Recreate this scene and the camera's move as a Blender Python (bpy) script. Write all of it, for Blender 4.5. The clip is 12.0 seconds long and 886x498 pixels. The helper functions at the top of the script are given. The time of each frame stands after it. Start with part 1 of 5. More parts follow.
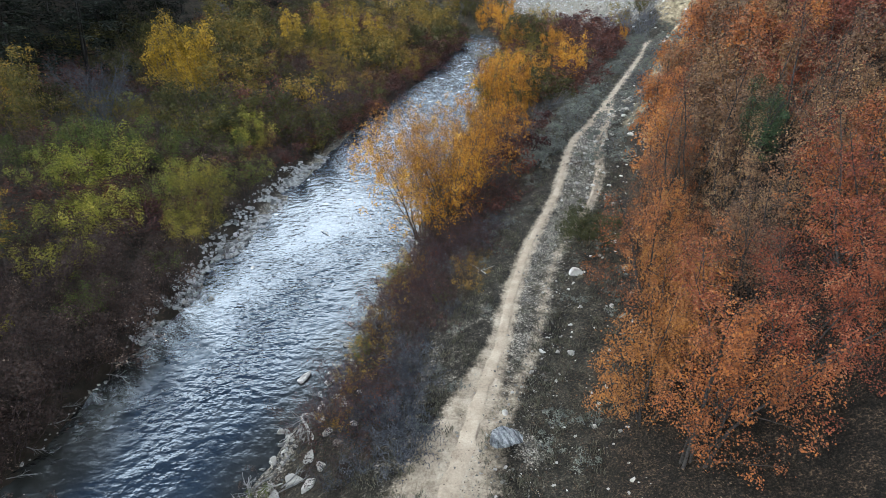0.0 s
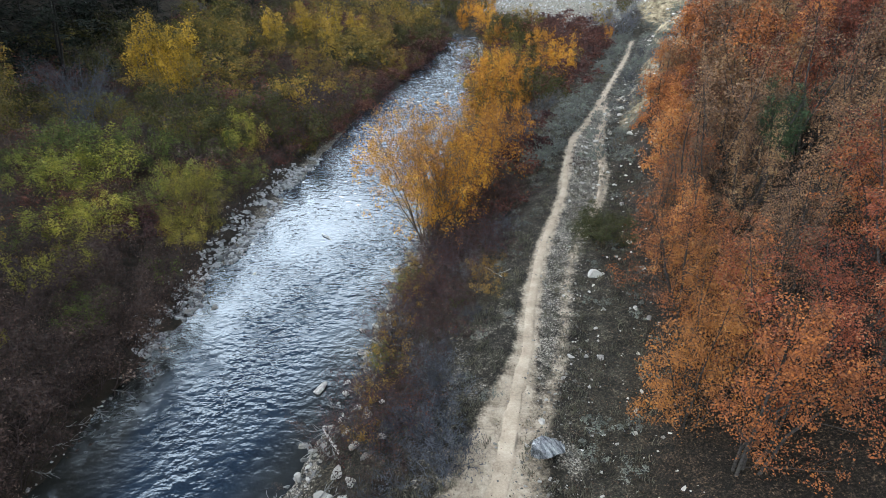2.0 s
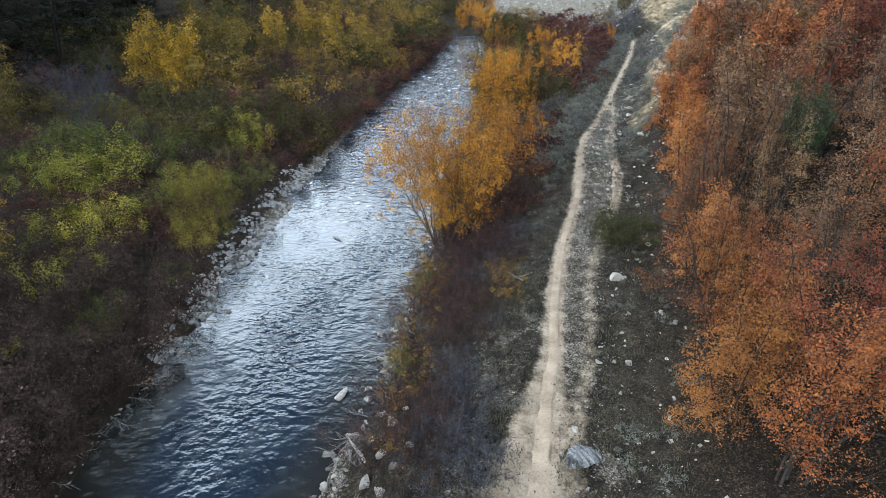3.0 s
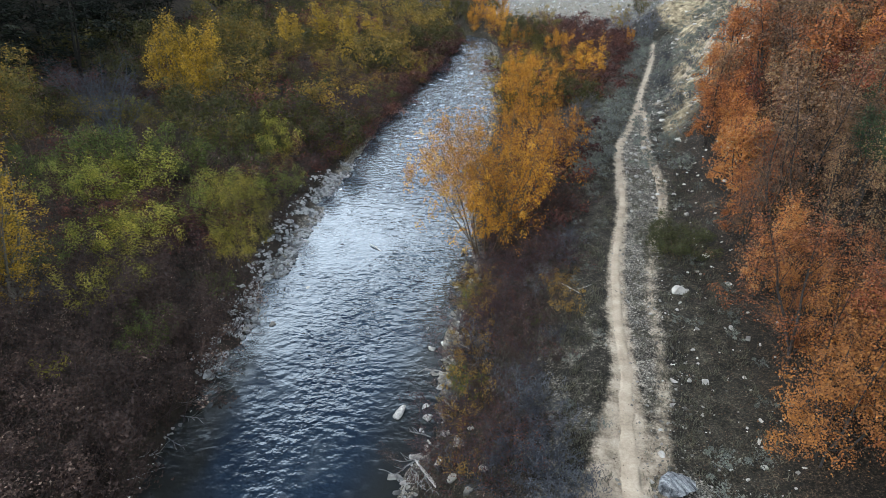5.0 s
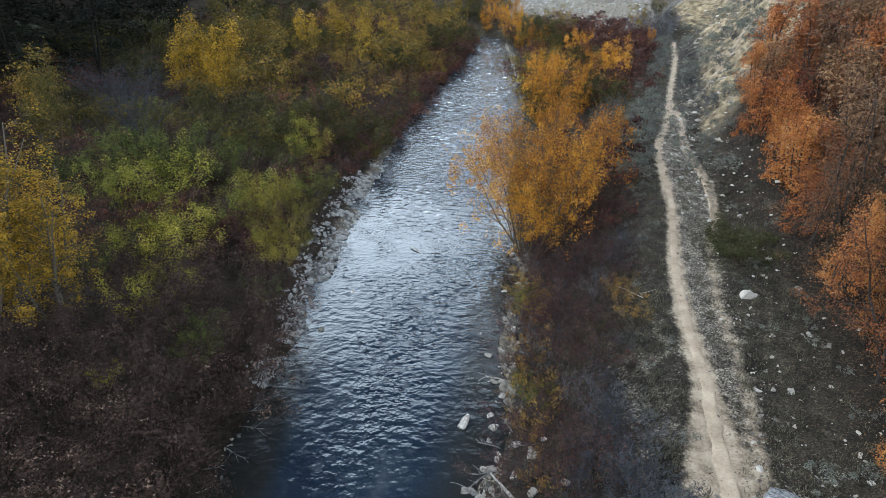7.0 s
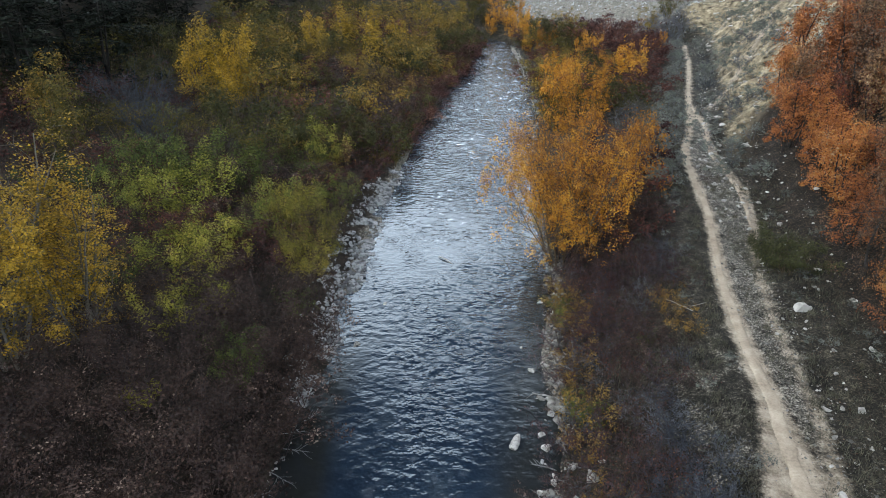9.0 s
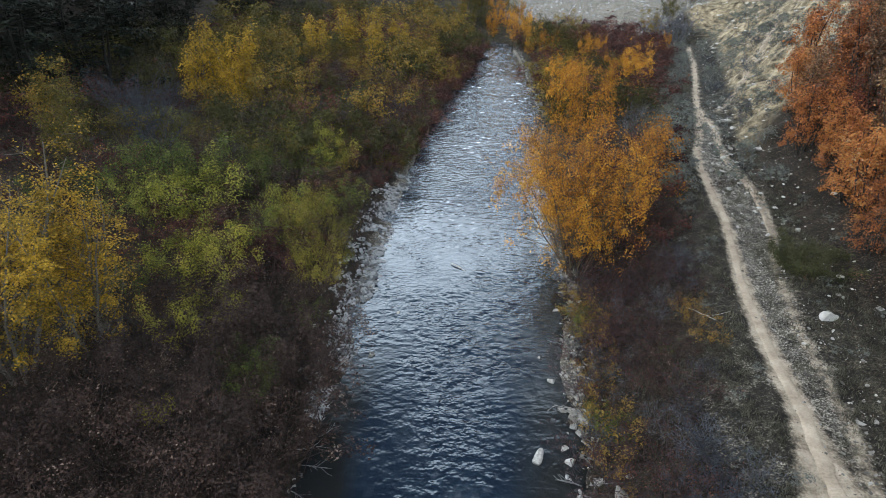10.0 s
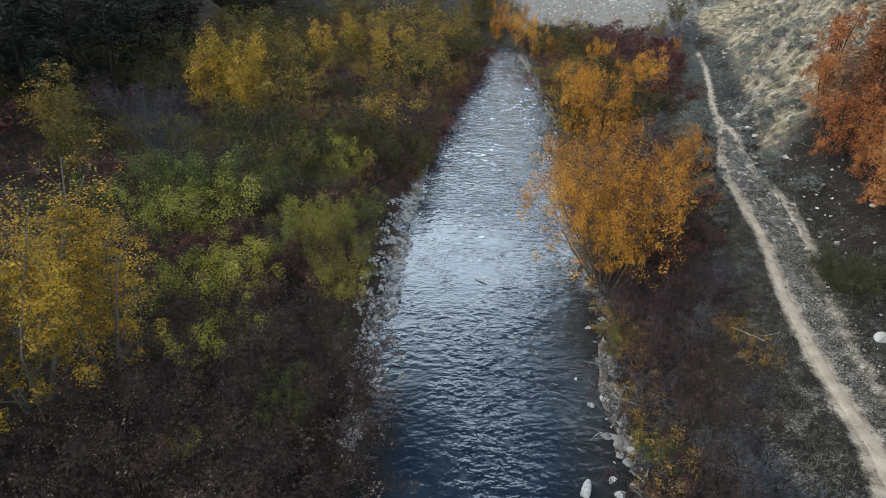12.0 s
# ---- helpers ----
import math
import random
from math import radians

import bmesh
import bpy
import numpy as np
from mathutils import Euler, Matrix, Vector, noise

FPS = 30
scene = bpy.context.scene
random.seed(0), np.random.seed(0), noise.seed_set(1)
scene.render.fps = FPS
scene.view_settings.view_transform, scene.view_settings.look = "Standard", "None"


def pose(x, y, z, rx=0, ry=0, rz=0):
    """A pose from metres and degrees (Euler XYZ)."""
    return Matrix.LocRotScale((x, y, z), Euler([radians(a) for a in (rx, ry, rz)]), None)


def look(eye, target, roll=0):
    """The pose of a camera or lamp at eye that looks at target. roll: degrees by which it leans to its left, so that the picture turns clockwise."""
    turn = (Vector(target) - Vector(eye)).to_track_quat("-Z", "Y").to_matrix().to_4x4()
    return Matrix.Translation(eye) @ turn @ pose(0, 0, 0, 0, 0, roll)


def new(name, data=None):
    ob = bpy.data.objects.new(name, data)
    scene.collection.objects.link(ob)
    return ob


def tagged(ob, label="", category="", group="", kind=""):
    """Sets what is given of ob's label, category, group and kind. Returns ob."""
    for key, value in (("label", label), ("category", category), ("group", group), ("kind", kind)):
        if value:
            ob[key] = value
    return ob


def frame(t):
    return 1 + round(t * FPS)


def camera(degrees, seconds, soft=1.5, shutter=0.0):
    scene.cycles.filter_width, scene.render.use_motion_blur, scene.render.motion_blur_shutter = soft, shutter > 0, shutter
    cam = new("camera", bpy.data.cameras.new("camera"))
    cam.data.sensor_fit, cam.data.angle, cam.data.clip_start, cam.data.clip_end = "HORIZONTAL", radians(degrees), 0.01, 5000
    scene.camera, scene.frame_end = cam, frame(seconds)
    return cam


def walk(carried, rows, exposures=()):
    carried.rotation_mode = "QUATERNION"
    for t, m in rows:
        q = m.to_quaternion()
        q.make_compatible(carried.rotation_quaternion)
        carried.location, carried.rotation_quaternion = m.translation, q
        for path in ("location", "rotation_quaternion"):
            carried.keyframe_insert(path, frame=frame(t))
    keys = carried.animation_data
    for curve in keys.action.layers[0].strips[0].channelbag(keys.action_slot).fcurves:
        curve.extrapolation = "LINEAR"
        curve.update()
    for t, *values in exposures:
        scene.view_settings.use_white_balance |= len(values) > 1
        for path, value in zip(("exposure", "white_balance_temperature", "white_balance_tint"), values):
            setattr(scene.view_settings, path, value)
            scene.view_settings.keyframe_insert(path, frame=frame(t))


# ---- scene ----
cam = camera(74.7, 12.0, soft=0.8)
PATH = [
    (0, (0.516, 0.015, 16.277), (0.47, 1.79, 15.356), 1.0),
    (0.5, (0.109, 0.139, 16.215), (0.091, 1.915, 15.294), 1.2),
    (1, (-0.342, 0.291, 16.134), (-0.337, 2.068, 15.215), 1.4),
    (1.5, (-0.798, 0.456, 16.098), (-0.775, 2.233, 15.178), 1.5),
    (2, (-1.297, 0.641, 16.096), (-1.259, 2.417, 15.176), 1.4),
    (2.5, (-1.853, 0.832, 16.099), (-1.802, 2.606, 15.178), 1.5),
    (3, (-2.444, 1.064, 16.088), (-2.385, 2.837, 15.165), 1.6),
    (5, (-4.834, 2.008, 16.048), (-4.774, 3.784, 15.13), 1.7),
    (5.5, (-5.455, 2.235, 16.011), (-5.396, 4.011, 15.094), 1.6),
    (6, (-6.072, 2.444, 15.917), (-6.013, 4.22, 15.0), 1.6),
    (6.5, (-6.666, 2.626, 15.808), (-6.608, 4.403, 14.893), 1.7),
    (7, (-7.245, 2.797, 15.715), (-7.188, 4.575, 14.8), 1.6),
    (9, (-9.132, 3.727, 15.689), (-9.063, 5.508, 14.781), 1.5),
    (9.5, (-9.536, 4.027, 15.701), (-9.463, 5.808, 14.795), 1.5),
    (10, (-9.913, 4.327, 15.707), (-9.837, 6.11, 14.804), 1.4),
    (10.5, (-10.291, 4.668, 15.713), (-10.211, 6.451, 14.811), 1.5),
    (11, (-10.646, 5.011, 15.706), (-10.564, 6.795, 14.807), 1.4),
    (11.5, (-11.017, 5.323, 15.709), (-10.931, 7.109, 14.813), 1.5),
    (12, (-11.377, 5.618, 15.711), (-11.289, 7.405, 14.818), 1.4),
]
walk(cam, [(t, look(eye, target, roll)) for t, eye, target, roll in PATH], exposures=[(0, -0.55, 6080, 6), (12, -0.9, 6080, 6)])

# ---- light ----
world = bpy.data.worlds.new("sky")
scene.world = world
world.use_nodes = True
wn, wl = world.node_tree.nodes, world.node_tree.links
sky = wn.new("ShaderNodeTexSky")
sky.sky_type = "NISHITA"
sky.sun_disc = False
sky.sun_elevation = radians(50)
sky.sun_rotation = radians(-95)
sky.altitude = 1600
sky.air_density = 1.0
sky.dust_density = 2.6
sky.ozone_density = 1.0
wn["Background"].inputs["Strength"].default_value = 0.15

# broken bright cloud all round, thickest towards the horizon and thinning out overhead
way = wn.new("ShaderNodeTexCoord")
axes = wn.new("ShaderNodeSeparateXYZ")
wl.new(way.outputs["Generated"], axes.inputs[0])
low = wn.new("ShaderNodeMapRange")
low.interpolation_type = "SMOOTHSTEP"
wl.new(axes.outputs["Z"], low.inputs[0])
low.inputs[1].default_value, low.inputs[2].default_value = 0.70, 0.50
stretch = wn.new("ShaderNodeMapping")
stretch.inputs["Scale"].default_value = (1.0, 1.0, 2.2)
wl.new(way.outputs["Generated"], stretch.inputs["Vector"])
puffs = wn.new("ShaderNodeTexNoise")
puffs.inputs["Scale"].default_value = 2.6
puffs.inputs["Detail"].default_value = 4
wl.new(stretch.outputs[0], puffs.inputs["Vector"])
broken = wn.new("ShaderNodeMapRange")
broken.interpolation_type = "SMOOTHSTEP"
wl.new(puffs.outputs[0], broken.inputs[0])
broken.inputs[1].default_value, broken.inputs[2].default_value = 0.20, 0.46
cover = wn.new("ShaderNodeMath")
cover.operation = "MULTIPLY"
wl.new(low.outputs[0], cover.inputs[0])
wl.new(broken.outputs[0], cover.inputs[1])
cloud = wn.new("ShaderNodeMix")
cloud.data_type = "RGBA"
toward = wn.new("ShaderNodeVectorMath")
toward.operation = "DOT_PRODUCT"
toward.inputs[1].default_value = (-0.62, -0.05, 0.78)
wl.new(way.outputs["Generated"], toward.inputs[0])
veil = wn.new("ShaderNodeMapRange")
veil.interpolation_type = "SMOOTHSTEP"
wl.new(toward.outputs["Value"], veil.inputs[0])
veil.inputs[1].default_value, veil.inputs[2].default_value, veil.inputs[3].default_value, veil.inputs[4].default_value = 0.25, 0.95, 0.86, 1.8
lit = wn.new("ShaderNodeVectorMath")
lit.operation = "SCALE"
lit.inputs[0].default_value = (65.0, 70.0, 77.0)
wl.new(veil.outputs[0], lit.inputs["Scale"])
wl.new(lit.outputs[0], cloud.inputs[7])
wl.new(cover.outputs[0], cloud.inputs[0])
wl.new(sky.outputs["Color"], cloud.inputs[6])
wl.new(cloud.outputs[2], wn["Background"].inputs["Color"])

sun = new("sun", bpy.data.lights.new("sun", "SUN"))
sun.data.energy = 1.5
sun.data.angle = radians(24)
sun.data.color = (1.0, 0.92, 0.80)
sun.matrix_world = look((0, 0, 0), (0.62, 0.05, -0.78))


# ---- materials ----
def material(name, rough=0.8):
    m = bpy.data.materials.new(name)
    m.use_nodes = True
    b = m.node_tree.nodes["Principled BSDF"]
    b.inputs["Roughness"].default_value = rough
    b.inputs["Specular IOR Level"].default_value = 0.25
    return m, m.node_tree.nodes, m.node_tree.links, b


def ramp(nodes, stops):
    r = nodes.new("ShaderNodeValToRGB")
    e = r.color_ramp.elements
    while len(e) < len(stops):
        e.new(0.5)
    for k, (p, c) in zip(e, stops):
        k.position, k.color = p, (*c, 1)
    return r


def noise_node(nodes, links, coord, scale, detail=4, rough=0.6):
    n = nodes.new("ShaderNodeTexNoise")
    n.inputs["Scale"].default_value = scale
    n.inputs["Detail"].default_value = detail
    n.inputs["Roughness"].default_value = rough
    links.new(coord, n.inputs["Vector"])
    return n


def math_node(nodes, links, op, a, b=0.0, clamp=False):
    n = nodes.new("ShaderNodeMath")
    n.operation, n.use_clamp = op, clamp
    for s, v in zip(n.inputs, (a, b)):
        if isinstance(v, (int, float)):
            s.default_value = v
        else:
            links.new(v, s)
    return n.outputs[0]


def mix_node(nodes, links, fac, a, b):
    n = nodes.new("ShaderNodeMix")
    n.data_type = "RGBA"
    for s, v in ((n.inputs[0], fac), (n.inputs[6], a), (n.inputs[7], b)):
        if isinstance(v, tuple):
            s.default_value = (*v, 1)
        elif isinstance(v, (int, float)):
            s.default_value = v
        else:
            links.new(v, s)
    return n.outputs[2]


def leaf_material(name, stops, spread=0.5, through_light=0.12):
    """Leaves: each one its own shade, drifting over the crown and from plant to plant; some light comes through."""
    m, n, l, b = material(name, 0.7)
    b.inputs["Specular IOR Level"].default_value = 0.12
    geo, info, tc = n.new("ShaderNodeNewGeometry"), n.new("ShaderNodeObjectInfo"), n.new("ShaderNodeTexCoord")
    nz = noise_node(n, l, tc.outputs["Object"], 1.3, 2)
    f = math_node(n, l, "MULTIPLY", geo.outputs["Random Per Island"], 0.46)
    f = math_node(n, l, "ADD", f, math_node(n, l, "MULTIPLY", math_node(n, l, "SUBTRACT", nz.outputs[0], 0.5), 1.1))
    f = math_node(n, l, "ADD", f, math_node(n, l, "MULTIPLY", math_node(n, l, "SUBTRACT", info.outputs["Random"], 0.5), spread))
    f = math_node(n, l, "ADD", f, 0.22, True)
    r = ramp(n, [(p, tuple(0.78 * v for v in c)) for p, c in stops])
    l.new(f, r.inputs[0])
    l.new(r.outputs[0], b.inputs["Base Color"])
    tr, mx = n.new("ShaderNodeBsdfTranslucent"), n.new("ShaderNodeMixShader")
    l.new(r.outputs[0], tr.inputs["Color"])
    mx.inputs[0].default_value = through_light
    l.new(b.outputs[0], mx.inputs[1])
    l.new(tr.outputs[0], mx.inputs[2])
    l.new(mx.outputs[0], n["Material Output"].inputs["Surface"])
    return m


def bark_material(name, dark, light, scale=14.0):
    m, n, l, b = material(name, 0.9)
    tc = n.new("ShaderNodeTexCoord")
    nz = noise_node(n, l, tc.outputs["Object"], scale, 5)
    r = ramp(n, [(0.3, dark), (0.7, light)])
    l.new(nz.outputs[0], r.inputs[0])
    l.new(r.outputs[0], b.inputs["Base Color"])
    bump = n.new("ShaderNodeBump")
    bump.inputs["Strength"].default_value = 0.5
    bump.inputs["Distance"].default_value = 0.02
    l.new(nz.outputs[0], bump.inputs["Height"])
    l.new(bump.outputs[0], b.inputs["Normal"])
    return m


def stone_material(name, dark, mid, light, spread=0.6):
    m, n, l, b = material(name, 0.85)
    tc, info, geo = n.new("ShaderNodeTexCoord"), n.new("ShaderNodeObjectInfo"), n.new("ShaderNodeNewGeometry")
    big = noise_node(n, l, tc.outputs["Object"], 2.2, 5)
    fine = noise_node(n, l, tc.outputs["Object"], 22, 5, 0.7)
    f = math_node(n, l, "ADD", math_node(n, l, "MULTIPLY", big.outputs[0], 0.75), math_node(n, l, "MULTIPLY", fine.outputs[0], 0.25))
    k = math_node(n, l, "ADD", info.outputs["Random"], geo.outputs["Random Per Island"])
    f = math_node(n, l, "ADD", f, math_node(n, l, "MULTIPLY", math_node(n, l, "SUBTRACT", k, 1.0), spread), True)
    r = ramp(n, [(0.2, dark), (0.5, mid), (0.8, light)])
    l.new(f, r.inputs[0])
    l.new(r.outputs[0], b.inputs["Base Color"])
    bump = n.new("ShaderNodeBump")
    bump.inputs["Strength"].default_value = 0.3
    bump.inputs["Distance"].default_value = 0.02
    l.new(fine.outputs[0], bump.inputs["Height"])
    l.new(bump.outputs[0], b.inputs["Normal"])
    return m


OAK_LEAF = leaf_material("oak_leaf", [(0.0, (0.13, 0.066, 0.042)), (0.3, (0.34, 0.130, 0.055)), (0.6, (0.57, 0.212, 0.062)), (0.85, (0.63, 0.285, 0.078)), (1.0, (0.58, 0.39, 0.20))], 0.6)
OAK_GOLD_LEAF = leaf_material("golden_oak_leaf", [(0.0, (0.16, 0.08, 0.04)), (0.35, (0.38, 0.165, 0.055)), (0.7, (0.58, 0.255, 0.066)), (1.0, (0.66, 0.40, 0.13))], 0.5)
OAK_RED_LEAF = leaf_material("red_oak_leaf", [(0.0, (0.085, 0.036, 0.029)), (0.4, (0.215, 0.068, 0.043)), (0.8, (0.37, 0.115, 0.052)), (1.0, (0.48, 0.24, 0.12))], 0.6)
OAK_DULL_LEAF = leaf_material("dull_oak_leaf", [(0.0, (0.09, 0.058, 0.042)), (0.4, (0.22, 0.13, 0.078)), (0.75, (0.38, 0.22, 0.105)), (1.0, (0.50, 0.37, 0.19))], 0.5)
OCHRE_LEAF = leaf_material("ochre_leaf", [(0.0, (0.12, 0.07, 0.03)), (0.4, (0.30, 0.18, 0.05)), (0.75, (0.48, 0.31, 0.07)), (1.0, (0.60, 0.44, 0.14))], 0.5, 0.15)
GOLD_LEAF = leaf_material("golden_leaf", [(0.0, (0.18, 0.088, 0.028)), (0.35, (0.50, 0.21, 0.034)), (0.7, (0.82, 0.405, 0.045)), (1.0, (0.90, 0.58, 0.10))], 0.3, 0.2)
YELLOW_LEAF = leaf_material("yellow_leaf", [(0.0, (0.09, 0.078, 0.022)), (0.3, (0.29, 0.20, 0.035)), (0.65, (0.68, 0.425, 0.045)), (1.0, (0.84, 0.58, 0.12))], 0.22, 0.2)
OLIVE_LEAF = leaf_material("olive_leaf", [(0.0, (0.045, 0.046, 0.017)), (0.4, (0.10, 0.09, 0.026)), (0.75, (0.21, 0.155, 0.034)), (1.0, (0.40, 0.25, 0.05))], 0.9)
LIME_LEAF = leaf_material("lime_leaf", [(0.0, (0.085, 0.09, 0.028)), (0.3, (0.28, 0.28, 0.05)), (0.7, (0.58, 0.52, 0.08)), (1.0, (0.80, 0.64, 0.13))], 0.5, 0.12)
SHORE_LEAF = leaf_material("dull_yellow_green_leaf", [(0.0, (0.06, 0.058, 0.022)), (0.35, (0.20, 0.18, 0.04)), (0.7, (0.42, 0.34, 0.06)), (1.0, (0.68, 0.50, 0.11))], 0.5)
GREEN_LEAF = leaf_material("green_leaf", [(0.0, (0.035, 0.045, 0.018)), (0.4, (0.12, 0.145, 0.038)), (0.75, (0.24, 0.26, 0.055)), (1.0, (0.46, 0.40, 0.09))], 0.6)
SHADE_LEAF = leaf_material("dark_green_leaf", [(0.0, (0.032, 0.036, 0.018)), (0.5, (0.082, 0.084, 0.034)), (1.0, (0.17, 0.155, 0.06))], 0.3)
BROWN_LEAF = leaf_material("brown_leaf", [(0.0, (0.024, 0.017, 0.015)), (0.45, (0.066, 0.042, 0.034)), (0.75, (0.115, 0.072, 0.055)), (1.0, (0.40, 0.30, 0.23))], 0.5)
MAROON_LEAF = leaf_material("maroon_leaf", [(0.0, (0.036, 0.019, 0.020)), (0.45, (0.105, 0.047, 0.040)), (0.8, (0.19, 0.080, 0.054)), (1.0, (0.36, 0.19, 0.10))], 0.5)
BLUE_SAGE_LEAF = leaf_material("blue_grey_leaf", [(0.0, (0.032, 0.033, 0.042)), (0.5, (0.080, 0.083, 0.098)), (1.0, (0.19, 0.195, 0.21))], 0.5, 0.1)
LITTER_LEAF = leaf_material("fallen_leaf", [(0.0, (0.04, 0.028, 0.021)), (0.6, (0.12, 0.08, 0.052)), (1.0, (0.44, 0.32, 0.20))], 0.3, 0.0)
SAGE_LEAF = leaf_material("sage_leaf", [(0.0, (0.11, 0.115, 0.10)), (0.5, (0.20, 0.21, 0.18)), (1.0, (0.32, 0.32, 0.26))], 0.5)
# evergreen leaves taken down to near-black so that the hillside looks shaded
SHADED_CONIFER_LEAF = leaf_material("shade_darkened_evergreen_leaf", [(0.0, (0.008, 0.011, 0.008)), (0.5, (0.017, 0.022, 0.015)), (1.0, (0.034, 0.038, 0.022))], 0.5, 0.05)
JUNIPER_LEAF = leaf_material("juniper_leaf", [(0.0, (0.025, 0.042, 0.022)), (0.5, (0.06, 0.095, 0.045)), (1.0, (0.12, 0.16, 0.075))], 0.3, 0.1)
STRAW = leaf_material("dry_grass_blade", [(0.0, (0.08, 0.076, 0.055)), (0.5, (0.17, 0.16, 0.115)), (1.0, (0.34, 0.30, 0.20))], 0.4)
OAK_BARK = bark_material("oak_bark", (0.022, 0.019, 0.017), (0.085, 0.075, 0.068))
# trunks darkened likewise, shade included in the bark colour
SHADED_CONIFER_BARK = bark_material("shade_darkened_conifer_bark", (0.010, 0.009, 0.008), (0.030, 0.027, 0.024))
PALE_BARK = bark_material("pale_bark", (0.08, 0.07, 0.055), (0.20, 0.18, 0.15))
WILLOW_BARK = bark_material("willow_bark", (0.07, 0.05, 0.03), (0.18, 0.13, 0.08))
PURPLE_TWIG = bark_material("purple_twig_bark", (0.028, 0.020, 0.023), (0.105, 0.080, 0.084))
RED_BARK = bark_material("red_twig_bark", (0.030, 0.020, 0.020), (0.10, 0.068, 0.064))
GREY_TWIG = bark_material("grey_twig_bark", (0.055, 0.058, 0.068), (0.17, 0.174, 0.19))
DUSK_TWIG = bark_material("dark_blue_grey_twig", (0.030, 0.034, 0.042), (0.09, 0.10, 0.12))
DRIFT = bark_material("bleached_driftwood", (0.25, 0.235, 0.215), (0.56, 0.53, 0.48))
PALE_STONE = stone_material("pale_limestone", (0.18, 0.165, 0.145), (0.34, 0.32, 0.285), (0.54, 0.51, 0.455), 0.4)
RIVER_STONE = stone_material("river_cobble", (0.03, 0.03, 0.029), (0.11, 0.108, 0.102), (0.36, 0.35, 0.33))
BAR_STONE = stone_material("pale_river_cobble", (0.045, 0.045, 0.045), (0.14, 0.14, 0.14), (0.38, 0.378, 0.37))
DARK_DRIFT = bark_material("weathered_grey_wood", (0.10, 0.098, 0.095), (0.30, 0.29, 0.275))
WHITE_SCREE = stone_material("white_scree_stone", (0.20, 0.20, 0.195), (0.36, 0.36, 0.35), (0.56, 0.555, 0.54))
SCREE_STONE = stone_material("scree_stone", (0.10, 0.093, 0.08), (0.25, 0.235, 0.205), (0.50, 0.47, 0.415))


def boulder_material():
    """Split rock: pale grey layers with dark cracks along the slanting grain."""
    m, n, l, b = material("split_grey_rock", 0.85)
    tc, mp = n.new("ShaderNodeTexCoord"), n.new("ShaderNodeMapping")
    mp.inputs["Rotation"].default_value = (radians(25), radians(-50), radians(30))
    mp.inputs["Scale"].default_value = (9.0, 1.3, 1.6)
    l.new(tc.outputs["Object"], mp.inputs["Vector"])
    band, fine = noise_node(n, l, mp.outputs[0], 1.0, 5, 0.65), noise_node(n, l, tc.outputs["Object"], 16, 4, 0.7)
    f = math_node(n, l, "ADD", math_node(n, l, "MULTIPLY", band.outputs[0], 0.75), math_node(n, l, "MULTIPLY", fine.outputs[0], 0.25))
    r = ramp(n, [(0.38, (0.035, 0.038, 0.042)), (0.47, (0.15, 0.157, 0.165)), (0.55, (0.33, 0.338, 0.34)), (0.68, (0.64, 0.64, 0.62))])
    l.new(f, r.inputs[0])
    l.new(r.outputs[0], b.inputs["Base Color"])
    bump = n.new("ShaderNodeBump")
    bump.inputs["Strength"].default_value = 0.9
    bump.inputs["Distance"].default_value = 0.06
    l.new(f, bump.inputs["Height"])
    l.new(bump.outputs[0], b.inputs["Normal"])
    return m


SPLIT_STONE = boulder_material()


